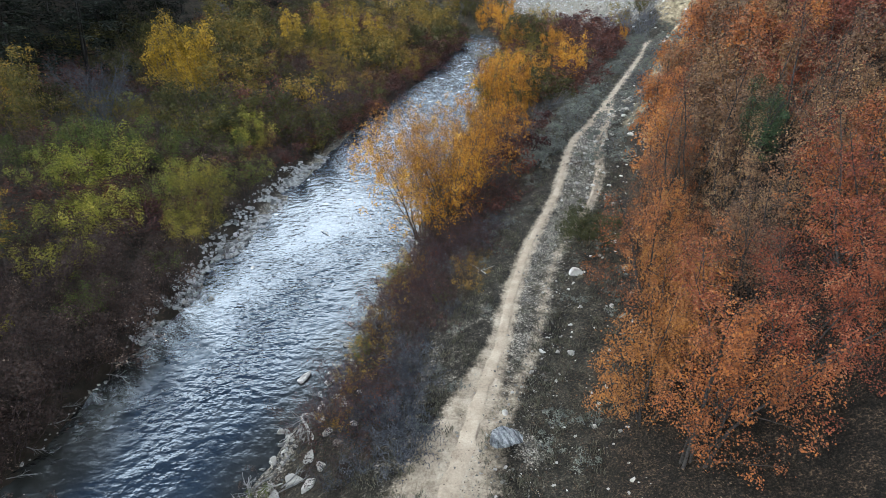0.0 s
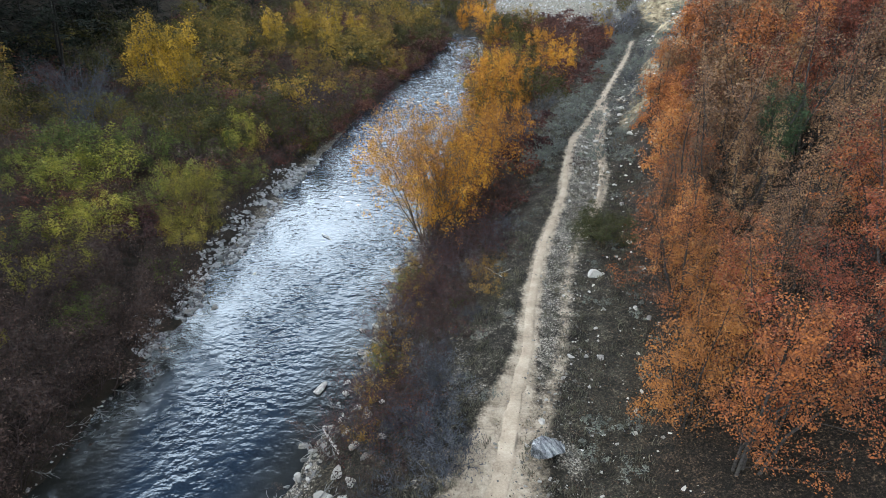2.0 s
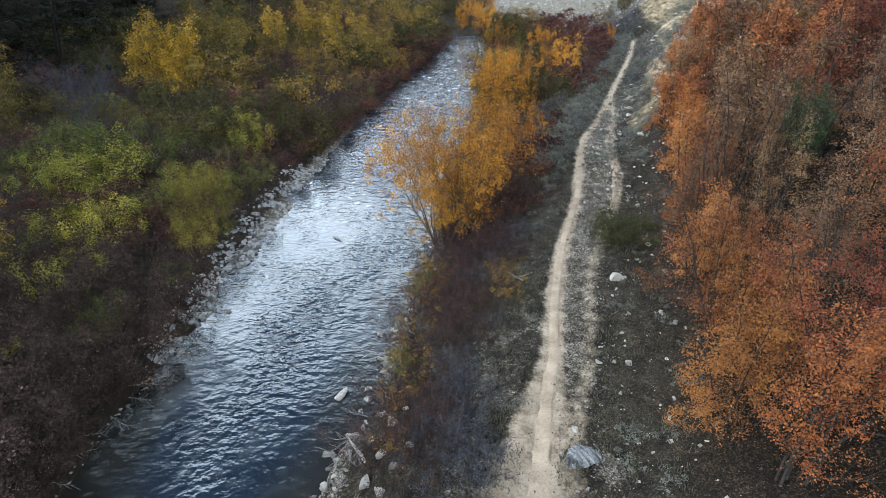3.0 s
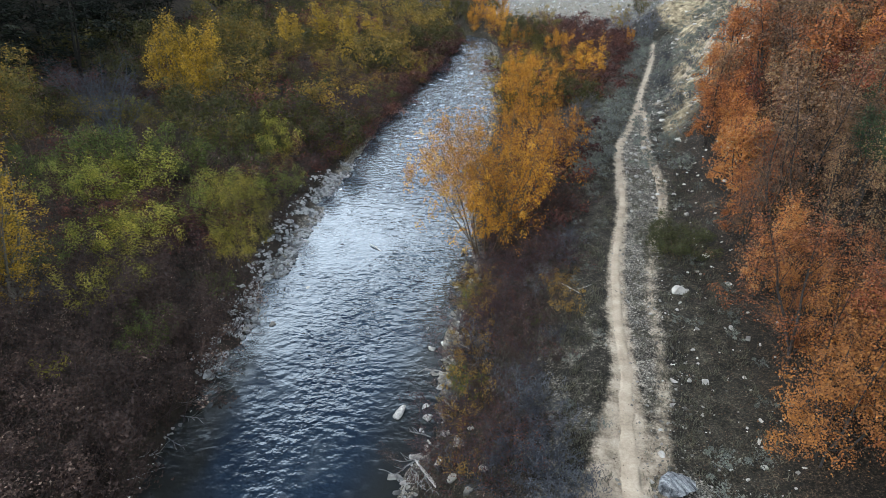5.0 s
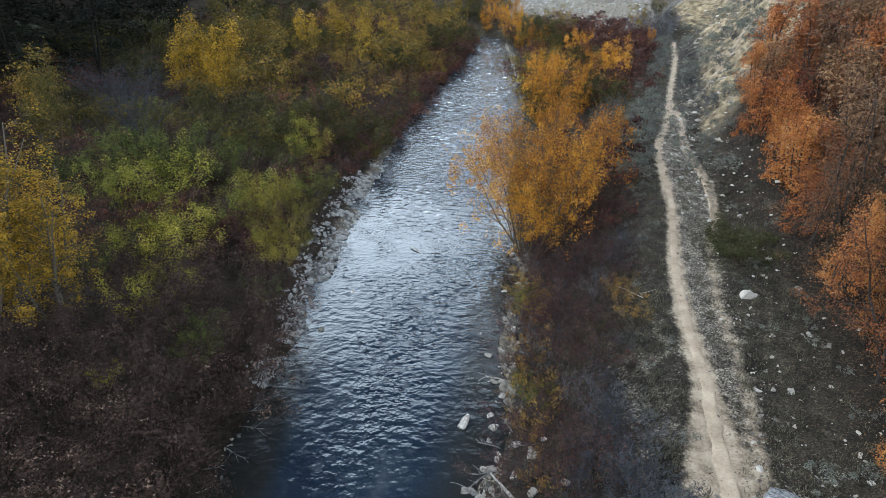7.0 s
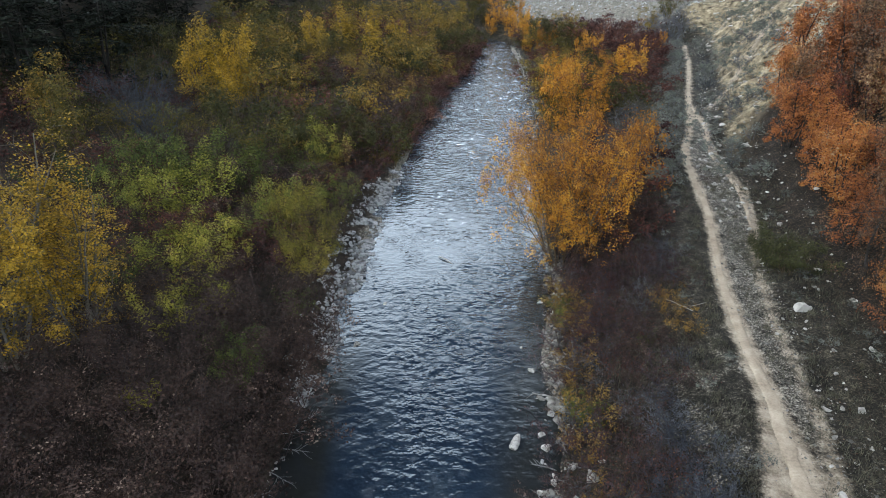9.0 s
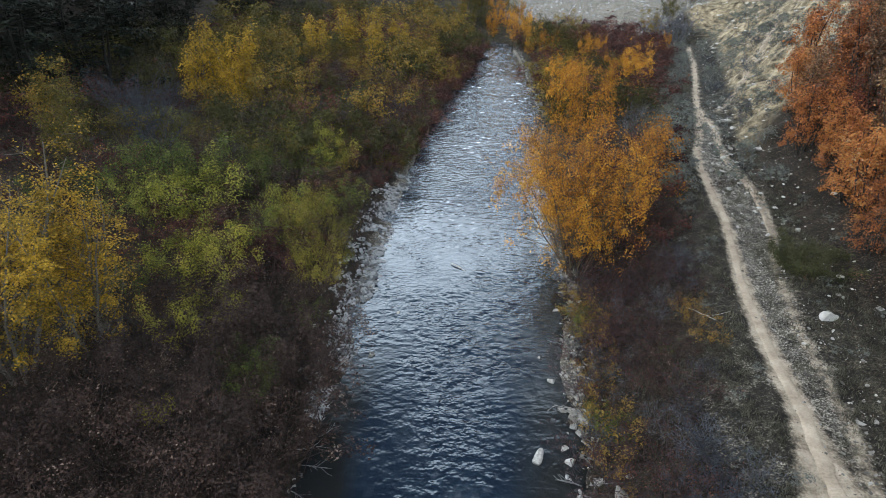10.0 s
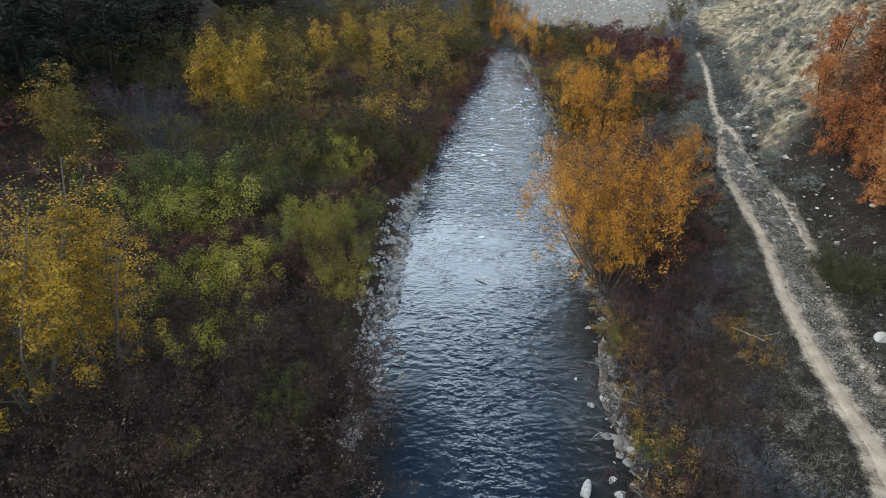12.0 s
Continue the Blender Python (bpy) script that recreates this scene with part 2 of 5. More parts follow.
def ground_material():
    """Dry silt, gravel, leaf litter and pale hillside soil, told apart by the plan's own attributes."""
    m, n, l, b = material("valley_soil", 0.95)
    tc = n.new("ShaderNodeTexCoord")
    co = tc.outputs["Object"]

    def plan(name):
        a = n.new("ShaderNodeAttribute")
        a.attribute_name = name
        return a.outputs["Fac"]
    big, mid, fine = noise_node(n, l, co, 0.22, 4), noise_node(n, l, co, 1.6, 5, 0.65), noise_node(n, l, co, 8.5, 4, 0.75)
    grit = noise_node(n, l, co, 17, 3, 0.75)

    def blend(a, b, c):
        v = math_node(n, l, "ADD", math_node(n, l, "MULTIPLY", mid.outputs[0], a), math_node(n, l, "MULTIPLY", fine.outputs[0], b))
        return math_node(n, l, "ADD", v, math_node(n, l, "MULTIPLY", grit.outputs[0], c))
    base = ramp(n, [(0.41, (0.012, 0.011, 0.009)), (0.48, (0.032, 0.029, 0.024)), (0.55, (0.066, 0.060, 0.048)), (0.63, (0.22, 0.20, 0.16))])
    l.new(blend(0.34, 0.33, 0.33), base.inputs[0])
    tilted = n.new("ShaderNodeMapping")
    tilted.inputs["Rotation"].default_value = (0.0, 0.35, radians(-38))
    tilted.inputs["Scale"].default_value = (0.8, 1.1, 2.4)
    l.new(co, tilted.inputs["Vector"])
    strata = noise_node(n, l, tilted.outputs[0], 1.0, 5, 0.6)
    pale = ramp(n, [(0.40, (0.045, 0.038, 0.026)), (0.46, (0.19, 0.162, 0.115)), (0.52, (0.36, 0.31, 0.22)), (0.60, (0.64, 0.56, 0.42))])
    l.new(math_node(n, l, "ADD", blend(0.25, 0.2, 0.1), math_node(n, l, "MULTIPLY", strata.outputs[0], 0.45)), pale.inputs[0])
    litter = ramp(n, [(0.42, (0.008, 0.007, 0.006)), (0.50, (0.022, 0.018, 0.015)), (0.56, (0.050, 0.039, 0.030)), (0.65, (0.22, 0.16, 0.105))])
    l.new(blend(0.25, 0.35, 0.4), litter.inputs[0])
    # wet margin soil, and the thicket's and hillside's shade put into the colour
    damp_shade = ramp(n, [(0.3, (0.014, 0.012, 0.010)), (0.7, (0.055, 0.044, 0.034))])
    l.new(mid.outputs[0], damp_shade.inputs[0])
    dust = ramp(n, [(0.36, (0.155, 0.125, 0.09)), (0.5, (0.335, 0.272, 0.2)), (0.66, (0.54, 0.45, 0.345))])
    l.new(blend(0.6, 0.3, 0.1), dust.inputs[0])
    pebbles = ramp(n, [(0.40, (0.03, 0.027, 0.022)), (0.48, (0.105, 0.094, 0.075)), (0.54, (0.23, 0.206, 0.168)), (0.62, (0.52, 0.47, 0.395))])
    l.new(blend(0.1, 0.3, 0.6), pebbles.inputs[0])

    def uneven(name, amount, hard=0.35):
        v = math_node(n, l, "ADD", plan(name), math_node(n, l, "MULTIPLY", math_node(n, l, "SUBTRACT", math_node(n, l, "ADD", math_node(n, l, "MULTIPLY", mid.outputs[0], 0.6), math_node(n, l, "MULTIPLY", fine.outputs[0], 0.4)), 0.5), amount))
        mr = n.new("ShaderNodeMapRange")
        mr.interpolation_type = "SMOOTHSTEP"
        l.new(v, mr.inputs[0])
        mr.inputs[1].default_value, mr.inputs[2].default_value = 0.5 - hard, 0.5 + hard
        return mr.outputs[0]
    c = mix_node(n, l, uneven("hillside", 1.2), base.outputs[0], pale.outputs[0])
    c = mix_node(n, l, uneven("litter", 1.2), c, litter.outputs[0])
    c = mix_node(n, l, uneven("damp_shade", 0.8), c, damp_shade.outputs[0])
    warm = n.new("ShaderNodeMix")
    warm.data_type, warm.blend_type = "RGBA", "MULTIPLY"
    warm.inputs[0].default_value = 1.0
    warm.inputs[7].default_value = (0.75, 0.70, 0.61, 1)
    l.new(c, warm.inputs[6])
    c = mix_node(n, l, uneven("stony", 1.9, 0.25), warm.outputs[2], pebbles.outputs[0])
    c = mix_node(n, l, uneven("dusty", 1.6), c, dust.outputs[0])
    l.new(c, b.inputs["Base Color"])
    bump = n.new("ShaderNodeBump")
    bump.inputs["Strength"].default_value = 0.8
    bump.inputs["Distance"].default_value = 0.08
    l.new(math_node(n, l, "ADD", fine.outputs[0], mid.outputs[0]), bump.inputs["Height"])
    l.new(bump.outputs[0], b.inputs["Normal"])
    return m


def trail_material():
    m, n, l, b = material("trodden_dust", 0.95)
    tc = n.new("ShaderNodeTexCoord")
    mid, fine = noise_node(n, l, tc.outputs["Object"], 1.3, 5, 0.6), noise_node(n, l, tc.outputs["Object"], 14, 4, 0.7)
    r = ramp(n, [(0.30, (0.21, 0.165, 0.118)), (0.5, (0.385, 0.31, 0.228)), (0.72, (0.57, 0.475, 0.36))])
    l.new(math_node(n, l, "ADD", math_node(n, l, "MULTIPLY", mid.outputs[0], 0.6), math_node(n, l, "MULTIPLY", fine.outputs[0], 0.4)), r.inputs[0])
    l.new(r.outputs[0], b.inputs["Base Color"])
    bump = n.new("ShaderNodeBump")
    bump.inputs["Strength"].default_value = 0.5
    bump.inputs["Distance"].default_value = 0.03
    l.new(fine.outputs[0], bump.inputs["Height"])
    l.new(bump.outputs[0], b.inputs["Normal"])
    return m


def water_material():
    """Shallow running water: dark bed colour, blued for the reflected sky, under a clear, rippled surface, with thin
    foam where it breaks and painted pale glints.
    """
    m, n, l, b = material("river_water", 0.06)
    b.inputs["IOR"].default_value = 1.33
    b.inputs["Specular IOR Level"].default_value = 0.95
    b.inputs["Specular Tint"].default_value = (0.80, 0.92, 1.0, 1)
    tc = n.new("ShaderNodeTexCoord")
    mp = n.new("ShaderNodeMapping")
    mp.inputs["Scale"].default_value = (1.0, 1.2, 1.0)
    l.new(tc.outputs["Object"], mp.inputs["Vector"])
    bed, rip, tiny = noise_node(n, l, tc.outputs["Object"], 0.5, 5, 0.65), noise_node(n, l, mp.outputs[0], 2.4, 2, 0.5), noise_node(n, l, mp.outputs[0], 6.5, 2, 0.5)
    # the blue of the mirrored sky is mixed into this base colour
    r = ramp(n, [(0.3, (0.008, 0.014, 0.024)), (0.55, (0.015, 0.024, 0.037)), (0.75, (0.030, 0.040, 0.050))])
    l.new(bed.outputs[0], r.inputs[0])
    foam_glint = n.new("ShaderNodeAttribute")
    foam_glint.attribute_name = "foam_glint"
    k = math_node(n, l, "MULTIPLY", foam_glint.outputs["Fac"], 1.0, True)
    shoal = n.new("ShaderNodeAttribute")
    shoal.attribute_name = "shoal"
    bedded = mix_node(n, l, shoal.outputs["Fac"], r.outputs[0], (0.022, 0.021, 0.016))
    c = mix_node(n, l, k, bedded, (0.55, 0.60, 0.64))
    l.new(c, b.inputs["Base Color"])
    l.new(math_node(n, l, "ADD", math_node(n, l, "MULTIPLY", k, 0.5), 0.06), b.inputs["Roughness"])
    bump = n.new("ShaderNodeBump")
    lively = n.new("ShaderNodeAttribute")
    lively.attribute_name = "swift"
    l.new(lively.outputs["Fac"], bump.inputs["Strength"])
    bump.inputs["Distance"].default_value = 0.14
    l.new(math_node(n, l, "ADD", rip.outputs[0], math_node(n, l, "MULTIPLY", tiny.outputs[0], 0.2)), bump.inputs["Height"])
    l.new(bump.outputs[0], b.inputs["Normal"])
    return m


GROUND_MAT, TRAIL_MAT, WATER_MAT = ground_material(), trail_material(), water_material()

# ---- the valley's plan ----
def smooth(a, b, v):
    t = np.clip((v - a) / (b - a), 0.0, 1.0)
    return t * t * (3 - 2 * t)
def spline(y, ys, xs):
    """Smooth interpolation through a few plan stations."""
    ys, xs = np.asarray(ys, float), np.asarray(xs, float)
    m = np.gradient(xs, ys)
    y = np.clip(y, ys[0], ys[-1])
    i = np.clip(np.searchsorted(ys, y) - 1, 0, len(ys) - 2)
    h = ys[i + 1] - ys[i]
    t = (y - ys[i]) / h
    return ((2*t**3 - 3*t**2 + 1) * xs[i] + (t**3 - 2*t**2 + t) * h * m[i] + (3*t**2 - 2*t**3) * xs[i+1] + (t**3 - t**2) * h * m[i+1])
LEFT_Y = [-60, 0, 13, 20, 27, 33, 40, 54, 70, 85, 100, 115, 127, 150]
LEFT_X = [-14, -14, -14.4, -14.0, -12.9, -12.5, -11.9, -10.5, -7.6, -4.8, -2.2, 0.0, -6.0, -60]
RIGHT_Y = [-60, 0, 13, 17, 20, 25, 31, 35, 45, 55, 70, 85, 100, 115, 128, 136, 160]
RIGHT_X = [-7, -7, -6.0, -5.1, -4.4, -3.4, -2.1, -1.9, -1.0, 0.6, 3.6, 5.0, 6.2, 7.0, 6.5, -2.0, -60]
TRAIL_Y = [-60, 0, 8, 11.3, 15.3, 18.6, 22, 25.7, 31.6, 37.4, 42, 47, 53, 58.5, 65.4, 74, 82, 90]
TRAIL_X = [-6, -2.4, -0.4, 0.5, 1.5, 2.4, 3.1, 4.1, 6.1, 7.6, 8.9, 11.2, 13.6, 15.8, 18.6, 22, 24.8, 28]
def river_left(y): return spline(y, LEFT_Y, LEFT_X)
def river_right(y): return spline(y, RIGHT_Y, RIGHT_X)
def trail_x(y): return spline(y, TRAIL_Y, TRAIL_X)
def trail_z(y): return np.interp(y, [-60, 10, 18, 26, 37, 48, 60, 75, 110], [2.6, 2.7, 2.9, 3.2, 3.65, 4.0, 4.3, 4.9, 5.6])
def ground(x, y):
    x, y = np.asarray(x, float), np.asarray(y, float)
    xl, xr, xt, zt = river_left(y), river_right(y), trail_x(y), trail_z(y)
    # right bank: short steep edge at the water, then a slope up to the trail bench
    jag = 0.9 * (rough(x / 0.9, y / 1.3, 51) - 0.5) + 0.5 * (rough(x / 0.4, y / 0.5, 52) - 0.5)
    u = np.clip((x - xr) / np.maximum(xt - 0.8 - xr, 1.0), 0, 1)
    bank = 0.5 * smooth(-0.2, 1.7, x - xr + 0.6 * jag) + (zt - 0.5) * smooth(0.08, 1.0, u) ** 1.15
    foot = xt + np.interp(y, [10, 20, 40, 60, 80], [4.2, 4.0, 3.0, 1.3, 1.0])
    d = x - foot
    steep = np.interp(y, [15, 28, 42, 60], [0.62, 0.68, 0.88, 0.95])
    hill = np.where(d > 0, steep * (np.sqrt(d * d + 1.2) - 1.095), 0)
    hill = np.where(hill > 120, 120 + (hill - 120) * 0.1, hill)
    bank = bank + 0.07 * np.clip(x - xt, 0, 6) + hill
    # far scree slope facing the river bend
    s = 0.95 * (x - 17.9) + 0.31 * (y - 125.8) + 3.2
    scree = 4.0 + np.where(s > 0, 0.60 * (np.sqrt(s * s + 2) - 1.41), 0)
    scree = np.where(scree > 45, 45 + (scree - 45) * 0.2, scree)
    near = smooth(84, 104, y)
    right = np.where(y > 84, bank * (1 - near) + near * np.maximum(np.where(x > xr, np.minimum(4.0, 0.7 + 0.45 * (x - xr)), 0), 0), bank)
    right = np.maximum(right, np.where((s > 0) & (y > 84), scree, -9))
    # left flood plain, rising to a wooded hillside
    v = xl - x + 0.8 * jag * smooth(60, 40, y)
    cut = smooth(28, 22, y)
    left = 0.75 * smooth(0.0, 2.6 - 1.7 * cut, v) + 0.5 * cut * smooth(0.0, 1.6, v) + 0.035 * np.clip(v - 2, 0, 40) + 0.85 * np.clip(v - 40, 0, 190)
    bed = -0.55 * smooth(0, 1.6, np.minimum(x - xl, xr - x))
    z = np.where(x > xr, right, np.where(x < xl, left, bed))
    # beyond the bend the land closes the valley
    z = z + smooth(134, 175, y) * np.where(x < xr + 300, 12.0, 0) * smooth(-8, 30, -(x - 10))
    # unseen mountainside far ahead, added to keep the far water's reflection dark
    z = z + 0.42 * np.clip(y - 210, 0, 330) + 0.1 * np.clip(y - 540, 0, 400)
    # the valley bends away behind, under a steep side
    z = z + 0.8 * np.clip(-70 - y, 0, 170) * smooth(-30, 5, x - 0.2 * y)
    return z


def lattice(i, j, seed):
    n = (i * 374761393 + j * 668265263 + seed * 974634777) & 0xFFFFFFFF
    n = ((n ^ (n >> 13)) * 1274126177) & 0xFFFFFFFF
    return ((n ^ (n >> 16)) & 0xFFFF) / 65535.0


def rough(x, y, seed=0):
    """Smooth value noise from 0 to 1 over the plan."""
    i, j = np.floor(x).astype(np.int64), np.floor(y).astype(np.int64)
    u, v = x - i, y - j
    u, v = u * u * (3 - 2 * u), v * v * (3 - 2 * v)
    return (lattice(i, j, seed) * (1 - u) + lattice(i + 1, j, seed) * u) * (1 - v) + (lattice(i, j + 1, seed) * (1 - u) + lattice(i + 1, j + 1, seed) * u) * v


def relief(x, y):
    """The plan's height with its unevenness."""
    x, y = np.asarray(x, float), np.asarray(y, float)
    d = np.abs(x - trail_x(y))
    calm = 0.06 + 0.94 * smooth(0.5, 2.5, d)
    dry = smooth(-0.3, 0.6, np.maximum(river_left(y) - x, x - river_right(y)))
    bumps = 0.45 * (rough(x / 3.1, y / 3.1, 1) - 0.5) + 0.22 * (rough(x / 0.9, y / 0.9, 2) - 0.5)
    near = smooth(3000, 200, np.abs(x) + np.abs(y))
    crag = smooth(1.0, 4.0, x - trail_x(y)) * smooth(34, 48, y)
    bumps = bumps + crag * (2.0 * np.abs(rough(x / 2.2 + y / 5, y / 4.2, 4) - 0.5) + 0.7 * np.abs(rough(x / 0.9 + y / 3, y / 1.1, 5) - 0.5) - 0.5)
    return ground(x, y) + bumps * calm * near * (0.25 + 0.75 * dry)


def height(x, y):
    return float(relief(np.array([x]), np.array([y]))[0])


def mesh_from(name, verts, faces, mat, smooth_shade=False):
    me = bpy.data.meshes.new(name)
    me.from_pydata(np.asarray(verts).tolist(), [], np.asarray(faces).tolist() if isinstance(faces, np.ndarray) else faces)
    me.materials.append(mat)
    if smooth_shade:
        me.polygons.foreach_set("use_smooth", [True] * len(me.polygons))
    me.update()
    return me


def grid_faces(rows, cols):
    k = np.arange(rows * cols).reshape(rows, cols)
    return np.stack([k[:-1, :-1], k[:-1, 1:], k[1:, 1:], k[1:, :-1]], -1).reshape(-1, 4)


def attribute(me, name, values):
    me.attributes.new(name, "FLOAT", "POINT").data.foreach_set("value", np.asarray(values, np.float32).ravel())


def steps(*spans):
    """Grid stations: (from, to, spacing) spans joined end to end."""
    out = [np.linspace(a, b, max(2, round((b - a) / s) + 1))[:-1] for a, b, s in spans]
    return np.concatenate(out + [[spans[-1][1]]])


def oak_edge(y):
    """West border of the oak stand on the hillside."""
    return np.interp(y, [0, 8, 12.5, 17.7, 20, 24, 28, 35, 40, 46], [4.6, 5.0, 5.6, 7.3, 8.0, 8.8, 9.8, 12.2, 13.4, 16.5])


gx = steps((-2600, -200, 300), (-200, -60, 10), (-60, -20, 0.8), (-20, 16, 0.28), (16, 40, 0.6), (40, 120, 5), (120, 2600, 300))
gy = steps((-2600, -60, 300), (-60, 4, 4), (4, 60, 0.28), (60, 145, 0.7), (145, 260, 6), (260, 3000, 300))
GX, GY = np.meshgrid(gx, gy)
GZ = relief(GX, GY)
valley = mesh_from("ground", np.stack([GX, GY, GZ], -1).reshape(-1, 3), grid_faces(*GX.shape), GROUND_MAT, True)
side = GX - trail_x(GY)
wide = np.interp(GY, [0, 11, 14, 18, 30, 90], [1.9, 1.6, 1.0, 0.38, 0.25, 0.26])
gully_x = np.interp(GY, [53.0, 56.0, 60.0, 64.0, 69.0], [15.2, 18.0, 21.3, 24.3, 27.6])
scar = 0.9 * np.exp(-((GX - gully_x) / 0.45) ** 2) * smooth(51, 54, GY) * smooth(74, 68, GY)
rut_off = np.interp(GY, [10, 14, 18, 22, 27, 31, 35, 38, 42, 46, 50, 55], [1.0, 1.1, 1.25, 1.35, 1.7, 2.2, 2.5, 2.2, 1.9, 1.5, 0.9, 0.3]) + 0.3 * (rough(GY * 0.35, GY * 0, 11) - 0.5)
rut = (0.66 + 0.5 * smooth(27, 34, GY)) * np.exp(-((side - rut_off) / 0.30) ** 2) * smooth(10, 15, GY) * smooth(56, 52, GY)
attribute(valley, "dusty", scar + rut + np.exp(-(np.maximum(np.abs(side + 0.22 * (wide - 0.25)) - wide * 0.5, 0) / (0.10 + 0.46 * wide)) ** 2) * smooth(95, 84, GY))
attribute(valley, "stony", np.maximum(0.30 * smooth(-4.2, -2.2, side) * smooth(0.6, -0.5, side) * smooth(30, 18, GY) * smooth(2, 8, GY) + 0.95 * smooth(98, 104, GY) * smooth(7, 13, GX) + 0.7 * np.exp(-((GX - 2.9) / 0.7) ** 2 - ((GY - 13.0) / 0.8) ** 2), np.maximum(0.58 * np.exp(-(np.maximum(np.abs(side - 0.55 * rut_off) - 0.5 * rut_off, 0) / 0.35) ** 2) * smooth(10, 20, GY) * smooth(62, 48, GY), np.maximum(0.9 * smooth(-1.4, 0.3, GX - river_left(GY)) * (GX < river_right(GY)) * smooth(24, 27, GY) * smooth(62, 50, GY), 0.8 * smooth(1.0, 0.0, GX - river_right(GY)) * smooth(-1.4, -0.5, GX - river_right(GY)) * smooth(122, 112, GY)))))
# wet river edges, plus all left-bank ground painted dark as shade between plants
attribute(valley, "damp_shade", np.maximum(smooth(1.0, 0.0, GX - river_left(GY)), smooth(0.3, 0.0, GX - river_right(GY)) * (GX > river_left(GY))) * smooth(140, 120, GY))
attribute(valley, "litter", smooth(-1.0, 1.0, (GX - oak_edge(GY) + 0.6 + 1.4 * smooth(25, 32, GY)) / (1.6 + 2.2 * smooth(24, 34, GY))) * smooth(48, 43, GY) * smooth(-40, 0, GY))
attribute(valley, "hillside", np.maximum(smooth(1.8, 4.2, side) * smooth(36, 46, GY), smooth(98, 108, GY) * smooth(7, 13, GX)))
tagged(new("ground", valley), "dry grey-brown valley ground with silt, gravel and leaf litter", "ground", kind="structure")

def worn_strip(ty, middle, half, seed):
    """A thin trodden strip with ragged edges that lies on the ground."""
    across = np.linspace(-1, 1, 9)
    TX = middle[:, None] + across * half[:, None]
    TY = np.repeat(ty[:, None], 9, 1)
    ragged = (rough(TY * 2.3 + across * 50, TX * 0 + 3.0, seed) - 0.5) * 0.30 + (rough(TY * 7.0 + across * 50, TX * 0 + 1.0, seed + 1) - 0.5) * 0.14
    TX = TX + ragged * (half[:, None] * 2.2) * np.abs(across) ** 3 + 0.10 * (rough(TY * 0.5, TX * 0, seed + 2) - 0.5)
    TZ = relief(TX, TY) + 0.035 - 0.05 * np.abs(across) ** 4
    return mesh_from("trail", np.stack([TX, TY, TZ], -1).reshape(-1, 3), grid_faces(*TX.shape), TRAIL_MAT, True)


ty = np.arange(-30.0, 86.0, 0.12)
tagged(new("trail", worn_strip(ty, trail_x(ty), np.interp(ty, [0, 11, 14, 18, 30, 90], [0.4, 0.34, 0.29, 0.24, 0.19, 0.22]), 7)), "narrow pale beige dirt footpath worn along the bank", "path", kind="structure")
ty = np.arange(30.0, 54.0, 0.12)
tagged(new("trail", worn_strip(ty, trail_x(ty) + np.interp(ty, [30, 33, 36, 39, 42, 46, 50, 54], [1.95, 2.25, 2.3, 2.0, 1.75, 1.4, 0.9, 0.25]), np.interp(ty, [30, 33, 36, 46, 54], [0.03, 0.15, 0.2, 0.17, 0.1]), 17)), "second pale rut beside the footpath, broken by stones", "path", kind="structure")


def waves(x, y):
    """Ripples that run across the current, higher over the rapids and in midstream."""
    wob = 0.7 * rough(x / 2.3, y / 2.3, 20)
    a = rough((0.82 * x + 0.57 * y) / 0.36 + wob, (0.82 * y - 0.57 * x) / 0.30 + 2 * wob, 21) + 0.5 * rough((0.9 * x - 0.44 * y) / 0.25 + wob, (0.9 * y + 0.44 * x) / 0.22 + wob, 22)
    b = rough((0.9 * x + 0.4 * y) / 1.3 + wob, (0.9 * y - 0.4 * x) / 1.0 + wob, 23)
    swift = 0.35 + 0.9 * rough(x / 3.7, y / 6.0, 24)
    calm = 1 - 0.9 * np.exp(-(((x + 9.4) / 4.0) ** 2 + ((y - 35.0) / 7.5) ** 2) ** 1.5) * (0.55 + 0.9 * rough(x / 1.6, y / 2.2, 25)).clip(0, 1)
    inside = smooth(0.0, 1.4, np.minimum(x - river_left(y), river_right(y) - x))
    still = smooth(33, 23, y) * np.maximum(smooth(4.6, 1.8, river_right(y) - x + 1.4 * (rough(x / 1.1, y / 2.0, 38) - 0.5)) * 0.8, smooth(4.8, 1.8, x - river_left(y) + 1.5 * (rough(x / 1.3, y / 2.4, 34) - 0.5)))
    inside = inside * (1 - 0.8 * still)
    calm = calm * (1 - 0.82 * still)
    gentle = (0.62 + 0.38 * smooth(18, 38, y)) * (0.35 + 1.3 * rough(x / 1.5 + y / 5.0, y / 2.4, 26))
    return (0.062 * (a - 0.75) * gentle + 0.065 * (b - 0.5)) * swift * calm * (0.35 + 0.65 * inside), swift * (0.4 + 0.6 * inside) * calm * (0.5 + 0.5 * gentle), a, b


wy = steps((-60, 6, 1.0), (6, 48, 0.10), (48, 70, 0.16), (70, 150, 0.3))
wu = np.linspace(0, 1, 112)
WY = np.repeat(wy[:, None], len(wu), 1)
WX = (river_left(wy) - 0.9)[:, None] + wu * (river_right(wy) - river_left(wy) + 1.5)[:, None]
WZ, swift, wa, wb = waves(WX, WY)
water = mesh_from("river", np.stack([WX, WY, WZ], -1).reshape(-1, 3), grid_faces(*WX.shape), WATER_MAT, True)
crest = smooth(0.62, 0.95, rough(WX / 0.8, WY / 0.45, 31) * 0.5 + rough(WX / 0.25, WY / 0.2, 32) * 0.5)
